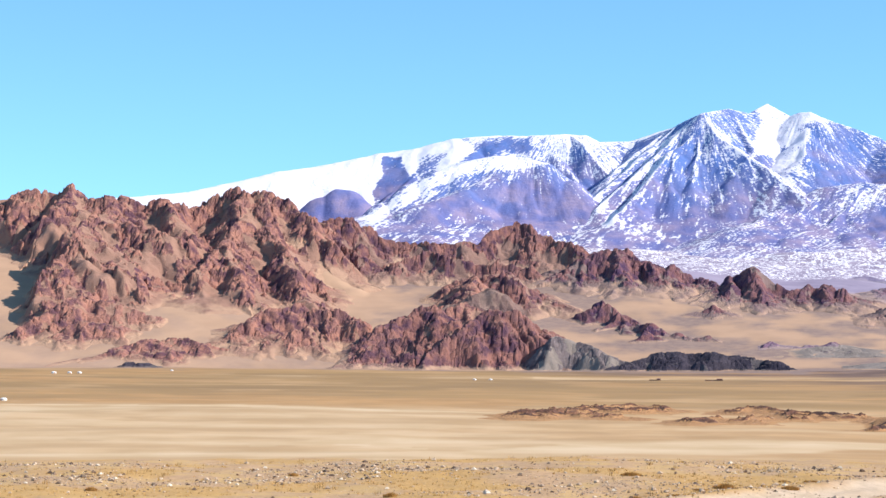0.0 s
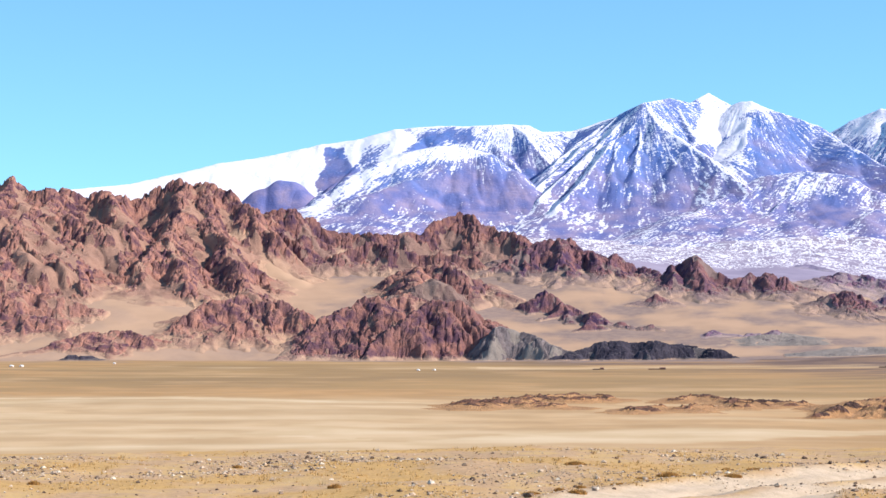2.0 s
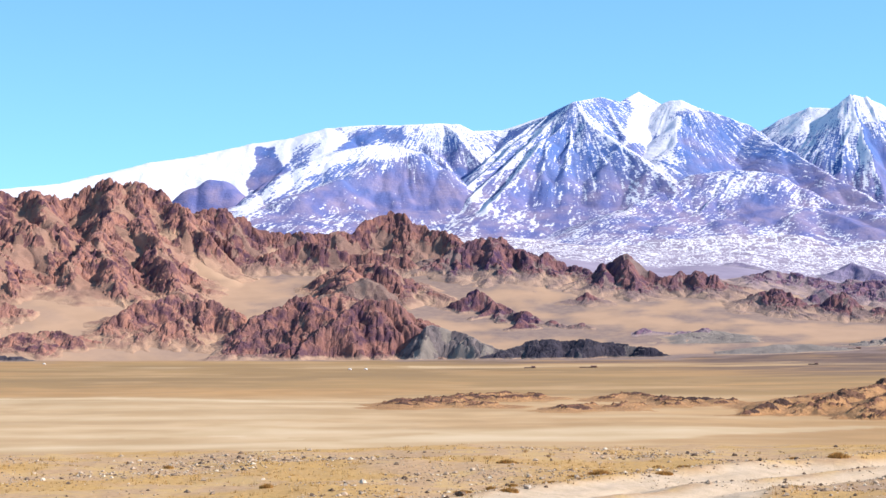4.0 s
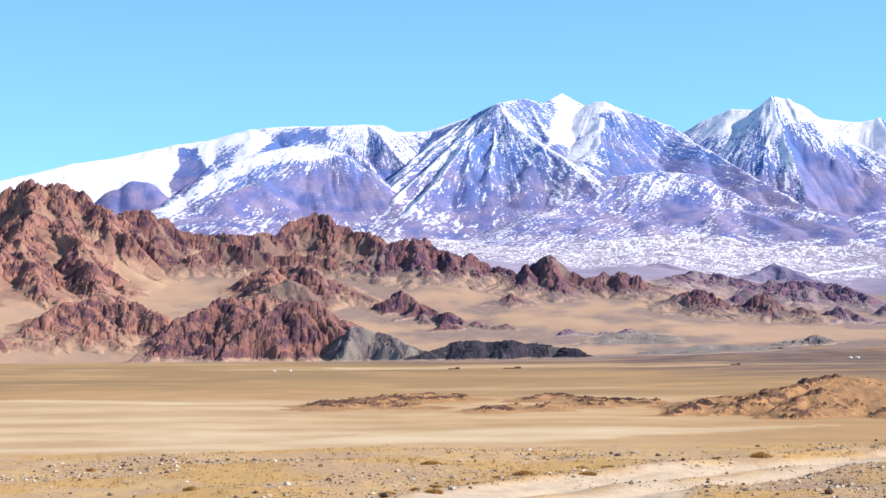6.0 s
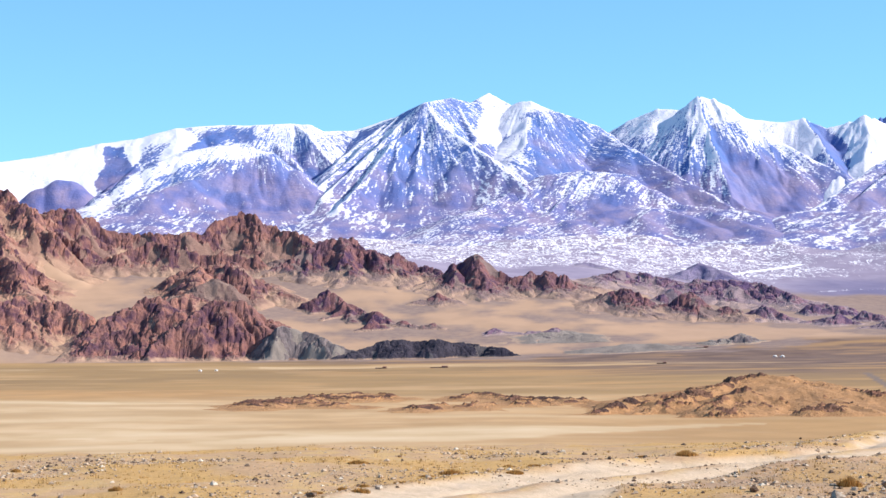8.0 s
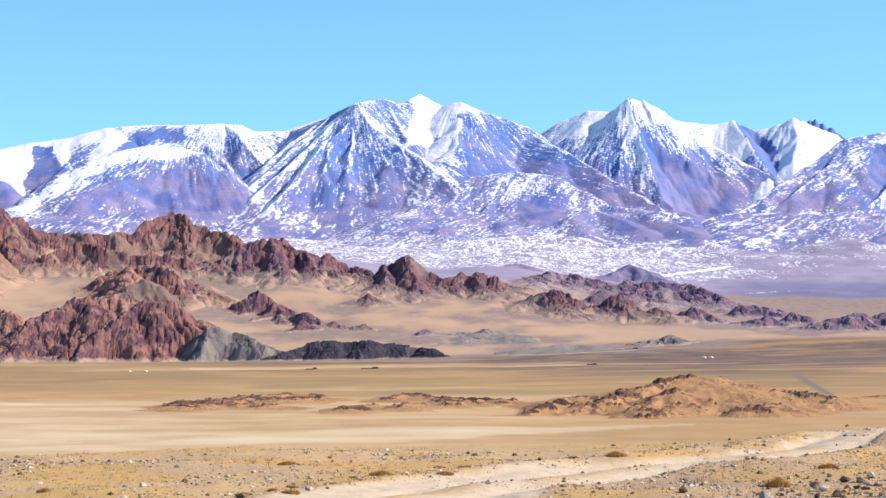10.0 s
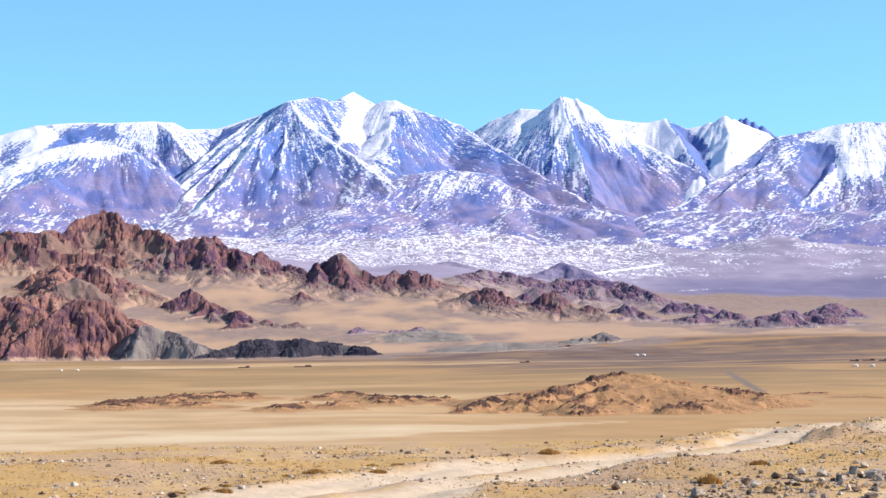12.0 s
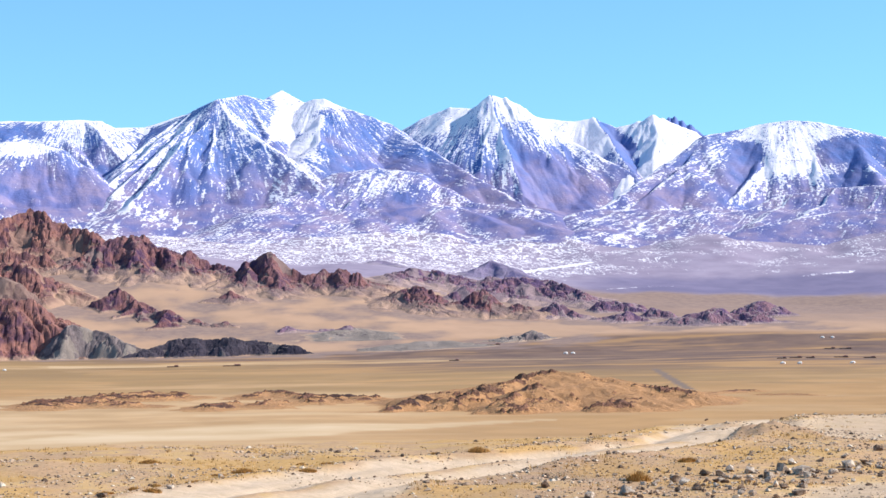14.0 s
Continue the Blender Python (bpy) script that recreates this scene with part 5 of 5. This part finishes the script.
GERS = [(-16.22, 2328.0), (-15.81, 2338.0), (-15.55, 2346.0), (-17.51, 1526.0), (-5.03, 2142.0), (-4.6, 2148.0), (-13.13, 2490.0)] + [(10.32, 2446.0), (10.51, 2440.0)] + [(16.08, 1988.0), (16.53, 1990.0), (17.9, 2006.0), (17.12, 2666.0), (17.38, 2666.0)]
first = build_ger()
for k, (b, a) in enumerate(GERS):
    x, y, z = ground_at(b, a)
    m = pose(x, y, z, 0, 0, random.uniform(-60, 60)) @ Matrix.Scale(0.65 if k in (4, 5, 6) else 0.9, 4)
    if k == 0:
        first.matrix_basis = m
    else:
        copy_thing(first, m)


def build_pen(length, depth, bearing, away, turn):
    """A low shed against a rubble-walled livestock yard."""
    x, y, z = ground_at(bearing, away)
    pen = new("livestock_pen")
    for name, box in (("wall", (-length / 2, length / 2, depth, depth + 0.6, -1, 0.9)), ("wall", (-length / 2, -length / 2 + 0.6, 0.6, depth, -1, 0.8)), ("wall", (length / 2 - 0.6, length / 2, 0.6, depth, -1, 0.8)), ("wall", (-length / 2, length * 0.1, 0, 0.6, -1, 0.7))):
        bm = box_bm(*box)
        bmesh.ops.subdivide_edges(bm, edges=bm.edges[:], cuts=6, use_grid_fill=True)
        for v in bm.verts:
            v.co += 0.13 * noise.noise_vector(v.co * 0.9 + Vector((bearing, away, 0)))
        part(name, bm, RUBBLE, pen)
    shed = part("shed", box_bm(length * 0.14, length / 2 - 0.7, -0.5, 3.6, -1, 1.7), RUBBLE, pen)
    bm = box_bm(length * 0.13, length / 2 - 0.4, -0.9, 4.0, 1.7, 1.85)
    for v in bm.verts:
        v.co.z += 0.08 * (v.co.y + 0.9)
    part("roof", bm, ROOF_TIN, shed, "faded red flat tin roof")
    pen.matrix_basis = pose(x, y, z, 0, 0, turn)
    return tagged(pen, "low dark rubble-walled livestock pen with a flat shed", "livestock pen", "pens on the plain")


PENS = [(1.37, 2174.0, 18, 6), (-0.2, 2204.0, 12, 5), (7.33, 2226.0, 10, 5), (8.4, 2656.0, 16, 6)] + [(16.06, 2140.0, 9, 5), (16.43, 2154.0, 12, 5), (16.8, 2152.0, 9, 5), (17.61, 2176.0, 14, 5), (17.32, 2508.0, 12, 5), (17.72, 2506.0, 14, 5), (18.34, 2158.0, 12, 5)]
for b, a, length, depth in PENS:
    build_pen(length, depth, b, a, -b + random.uniform(-8, 8))


# ---- stones on the knoll ----
def stone_material():
    m = Mat("field_stone")
    tone = m.random()
    pale = m.mix(m.ramp(tone, 0.1, 0.75), (0.28, 0.175, 0.11), (0.74, 0.60, 0.47))
    dark = m.mix(m.ramp(tone, 0.2, 0.9), (0.085, 0.048, 0.032), (0.34, 0.25, 0.19))
    col = m.mix(m.ramp(m.noise(6, 5, 0.65), 0.35, 0.68), dark, pale)
    col = m.mix(m.ramp(m.noise(30, 3, 0.6), 0.55, 0.75, 0, 0.5), col, (0.62, 0.49, 0.37))
    return m.done(col, 0.9, m.noise(22, 5, 0.7), 0.03)


STONE = stone_material()


def stone_mesh(seed):
    """An angular, weathered stone about 1 m across."""
    rng = random.Random(seed)
    bm = bmesh.new()
    for _ in range(12):
        v = Vector((rng.gauss(0, 1), rng.gauss(0, 1), rng.gauss(0, 1))).normalized()
        bm.verts.new(Vector((v.x * 0.54, v.y * 0.44, v.z * 0.34)) * rng.uniform(0.7, 1.12))
    hull = bmesh.ops.convex_hull(bm, input=bm.verts[:])
    bmesh.ops.delete(bm, geom=[g for g in hull["geom_interior"] if isinstance(g, bmesh.types.BMVert)], context="VERTS")
    bmesh.ops.bevel(bm, geom=bm.edges[:], offset=0.012, segments=1, affect="EDGES", profile=0.6)
    bmesh.ops.triangulate(bm, faces=bm.faces[:])
    for v in bm.verts:
        v.co += 0.03 * noise.noise_vector(v.co * 6 + Vector((seed, 0, 0)))
    me = bpy.data.meshes.new("stone")
    bm.to_mesh(me)
    bm.free()
    me.materials.append(STONE)
    return me


STONE_MESHES = [stone_mesh(k) for k in range(14)]
# bearing, distance, width in centimetres
HEAP = [(9.73, 33.8, 21), (9.57, 32.5, 16), (10.92, 32.5, 22), (11.93, 33.1, 32), (13.26, 35.7, 30), (13.45, 35.1, 24), (14.0, 37.0, 23), (14.27, 35.6, 17), (14.43, 37.0, 25), (14.66, 37.8, 23), (15.16, 37.6, 26), (15.66, 36.8, 28), (16.01, 38.0, 29), (16.28, 39.1, 22), (16.55, 37.3, 39), (16.66, 36.9, 20), (15.81, 34.7, 24), (16.08, 34.5, 19), (15.27, 33.2, 21), (14.93, 34.2, 16)]
HEAP += [(14.96, 33.6, 16), (13.79, 34.2, 21), (13.29, 34.0, 16), (16.47, 33.8, 28), (16.58, 35.0, 17), (16.66, 36.2, 17), (17.35, 37.3, 23), (17.73, 38.8, 27), (18.15, 39.7, 22), (17.66, 40.6, 17), (17.81, 38.1, 18), (18.04, 38.4, 16), (18.54, 42.5, 26), (18.27, 39.4, 14), (17.55, 41.8, 16), (14.19, 32.7, 13), (15.89, 32.5, 13), (13.1, 34.9, 12), (13.57, 37.9, 13), (14.58, 36.5, 13)]
SCATTER = [(10.97, 972.0, 309), (12.98, 50.0, 15), (11.44, 39.8, 16), (16.89, 55.2, 18), (1.05, 37.2, 20), (-0.28, 34.6, 24), (-2.09, 33.4, 30), (0.36, 41.7, 13), (13.76, 46.9, 12), (14.33, 43.2, 14), (15.22, 41.8, 16), (16.26, 42.4, 20), (16.04, 42.0, 13), (14.04, 1098.0, 350), (12.37, 38.1, 10), (10.26, 36.5, 10), (8.29, 36.1, 9), (8.82, 34.5, 8), (7.76, 33.7, 10), (14.77, 42.9, 14)]
SCATTER += [(-14.03, 40.7, 10), (-8.02, 39.3, 13), (-7.72, 39.6, 11), (-7.26, 38.5, 9), (-4.08, 37.6, 10), (-2.57, 40.5, 10), (0.29, 42.7, 14), (-11.34, 40.3, 10), (-16.68, 37.8, 8), (-9.23, 40.9, 10)]
heap_rng = random.Random(5)
for _ in range(255):
    b = 19.6 - 7.4 * heap_rng.random() ** 1.35
    a = heap_rng.gauss(34.49 + 0.80 * (b - 13.0), 0.9)
    if 10.5 < b < 19.5:
        HEAP.append((b, a, 4 + 11 * heap_rng.random() ** 2))
for label, group, spots in (("angular grey and tan stone in the roadside heap", "stones in the heap", HEAP), ("loose angular stone lying on the gravel", "loose stones on the gravel", SCATTER)):
    for b, a, wide in spots:
        x, y, z = ground_at(b, a)
        wide = wide * (1.0 if spots is HEAP else 0.7)
        ob = new("stone", random.choice(STONE_MESHES))
        size = wide / 100
        ob.matrix_basis = Matrix.Translation((x, y, z + size * 0.18)) @ Euler((random.uniform(-0.35, 0.35), random.uniform(-0.35, 0.35), random.uniform(0, 6.28))).to_matrix().to_4x4() @ Matrix.Diagonal((size, size * random.uniform(0.85, 1.2), size * random.uniform(0.9, 1.35), 1))
        tagged(ob, label, "stone", group)


def pebble_material():
    m = Mat("gravel_pebbles")
    tone = m.island()
    col = m.mix(m.ramp(tone, 0.1, 0.6), (0.12, 0.075, 0.052), (0.52, 0.37, 0.255))
    col = m.mix(m.ramp(tone, 0.84, 0.98), col, (0.72, 0.585, 0.44))
    return m.done(col, 0.92, m.noise(40, 3, 0.6), 0.01)


def many(name, verts, faces, material, label, category):
    me = bpy.data.meshes.new(name)
    me.from_pydata(verts, [], faces)
    me.materials.append(material)
    me.update()
    return tagged(new(name, me), label, category, kind="stuff")


def knoll_points(count, lo, hi, seed):
    rng = np.random.RandomState(seed)
    b = rng.uniform(-19, 21, count)
    r = np.sqrt(rng.uniform(lo * lo, hi * hi, count))
    inside = r < knoll_edge(b) + 4 + 3 * rng.uniform(-1, 1, count)
    b, r = b[inside], r[inside]
    x, y = r * np.sin(np.radians(b)), r * np.cos(np.radians(b))
    return rng, x, y, b, r


def scatter_pebbles():
    rng, x, y, b, r = knoll_points(100000, 29, 66, 4)
    m, d1, _ = track_mask(x, y)
    clump = fbm(x / 4, y / 4, 3, 80)
    belt = np.exp(-((r - 41 - 0.1 * b) / 2.6) ** 2) * step01(8, -2, b)
    verge = np.exp(-((d1 - 2.0) / 0.7) ** 2) + 0.5 * np.exp(-((d1) / 0.3) ** 2)
    want = 0.08 + 0.75 * step01(0.05, 0.45, clump + 0.2 * fbm(x / 1.2, y / 1.2, 2, 81)) + 0.55 * belt * step01(-0.2, 0.3, clump) + 0.45 * verge - 0.45 * m + 0.6 * step01(7, 12, b) * step01(44, 38, r)
    ok = rng.uniform(0, 1, len(x)) < want
    x, y = x[ok], y[ok]
    z = ground_z(x, y)
    n = len(x)
    size = 0.0112 * np.exp(rng.exponential(0.4, n))
    size = np.minimum(size, 0.065)
    base = np.array([(1, 0, 0), (-1, 0.1, 0), (0.1, 1, 0), (0, -1, 0.05), (0.35, 0.15, 0.6), (-0.4, 0.1, 0.55), (0.1, -0.1, -0.6)])
    tri = [(0, 2, 4), (2, 5, 4), (2, 1, 5), (1, 3, 5), (3, 4, 5), (3, 0, 4), (2, 0, 6), (1, 2, 6), (3, 1, 6), (0, 3, 6)]
    a = rng.uniform(0, 6.28, n)
    p = base[None] * (1 + 0.25 * rng.uniform(-1, 1, (n, 7, 3))) * size[:, None, None]
    px = p[..., 0] * np.cos(a)[:, None] - p[..., 1] * np.sin(a)[:, None] + x[:, None]
    py = p[..., 0] * np.sin(a)[:, None] + p[..., 1] * np.cos(a)[:, None] + y[:, None]
    pz = p[..., 2] + z[:, None] + 0.15 * size[:, None]
    verts = np.stack([px, py, pz], -1).reshape(-1, 3)
    faces = (np.array(tri)[None] + 7 * np.arange(n)[:, None, None]).reshape(-1, 3)
    many("gravel", verts.tolist(), faces.tolist(), pebble_material(), "loose tan and pale grey gravel strewn over the knoll", "gravel")


scatter_pebbles()


def straw_material():
    m = Mat("dry_straw")
    col = m.mix(m.island(), (0.52, 0.31, 0.10), (0.36, 0.20, 0.07))
    return m.done(col, 0.8)


STRAW = straw_material()


def blades(rng, x, y, z, tall, spread, count):
    """Thin dry blades leaning out of tufts at the given places."""
    n = len(x) * count
    rx, ry = np.repeat(x, count), np.repeat(y, count)
    rz, h = np.repeat(z, count), np.repeat(tall, count) * rng.uniform(0.45, 1.1, n)
    s = np.repeat(spread, count)
    a, q = rng.uniform(0, 6.28, n), np.sqrt(rng.uniform(0, 1, n))
    bx, by = rx + s * q * np.cos(a), ry + s * q * np.sin(a)
    lean = 0.5 * h * rng.uniform(0.2, 1.2, n)
    tx, ty = bx + lean * np.cos(a), by + lean * np.sin(a)
    w = rng.uniform(0.006, 0.012, n)
    wx, wy = -np.sin(a) * w, np.cos(a) * w
    v = np.stack([np.stack([bx - wx, by - wy, rz - 0.02], -1), np.stack([bx + wx, by + wy, rz - 0.02], -1), np.stack([tx, ty, rz + h], -1)], 1)
    return v.reshape(-1, 3).tolist(), np.arange(3 * n).reshape(-1, 3).tolist()


def scatter_grass():
    rng, x, y, b, r = knoll_points(16000, 29, 66, 9)
    m, d1, _ = track_mask(x, y)
    want = (0.12 + 0.9 * step01(-0.05, 0.5, fbm(x / 3, y / 3, 4, 70) + 0.1)) * (1 - m) + 0.3 * np.exp(-((d1 - 2.1) / 0.5) ** 2)
    ok = rng.uniform(0, 1, len(x)) < want
    x, y = x[ok], y[ok]
    tall = 0.022 * np.exp(rng.exponential(0.42, len(x)))
    tall = np.minimum(tall, 0.09)
    v, f = blades(rng, x, y, ground_z(x, y), tall, 1.0 * tall + 0.02, 9)
    many("dry_grass", v, f, STRAW, "short dry straw-coloured grass tufts between the gravel", "grass")


scatter_grass()


def shrub_material():
    m = Mat("dry_shrub")
    col = m.mix(m.island(), (0.56, 0.31, 0.09), (0.34, 0.165, 0.05))
    return m.done(col, 0.85)


SHRUB = shrub_material()
SHRUBS = [(7.96, 42.1, 46, 11), (12.22, 35.5, 40, 20), (13.55, 39.1, 34, 12), (3.37, 38.3, 30, 8), (1.64, 37.9, 40, 11), (-0.76, 34.0, 30, 9)] + [(-9.86, 40.4, 16, 7), (-0.83, 40.3, 36, 9), (-15.21, 36.4, 18, 8), (-7.26, 35.2, 20, 10)]
# rust-coloured tufts along the far verge of the track
verge_rng = random.Random(12)
verge_b = -5.5
while verge_b < 11.5:
    verge_b += verge_rng.uniform(0.5, 2.2)
    mid = float(np.interp(verge_b, [p[0] for p in TRACK], [p[1] for p in TRACK]))
    SHRUBS.append((verge_b, mid + verge_rng.uniform(3.9, 5.2), verge_rng.uniform(12, 40), verge_rng.uniform(4, 8)))
for k, (b, a, wide, tall) in enumerate(SHRUBS):
    x, y, z = ground_at(b, a)
    rng = np.random.RandomState(100 + k)
    size, high = wide / 100, tall / 100
    q, t = np.sqrt(rng.uniform(0, 1, 60)), rng.uniform(0, 6.28, 60)
    v, f = blades(rng, size * 0.5 * q * np.cos(t), size * 0.3 * q * np.sin(t), np.zeros(60), high * (1.05 - 0.6 * q), np.full(60, 0.03), 14)
    me = bpy.data.meshes.new("dry_shrub")
    me.from_pydata(v, [], f)
    me.materials.append(SHRUB)
    ob = new("dry_shrub", me)
    ob.matrix_basis = pose(x, y, z)
    tagged(ob, "low rust-brown dry cushion shrub on gravel", "shrub", "dry shrubs")
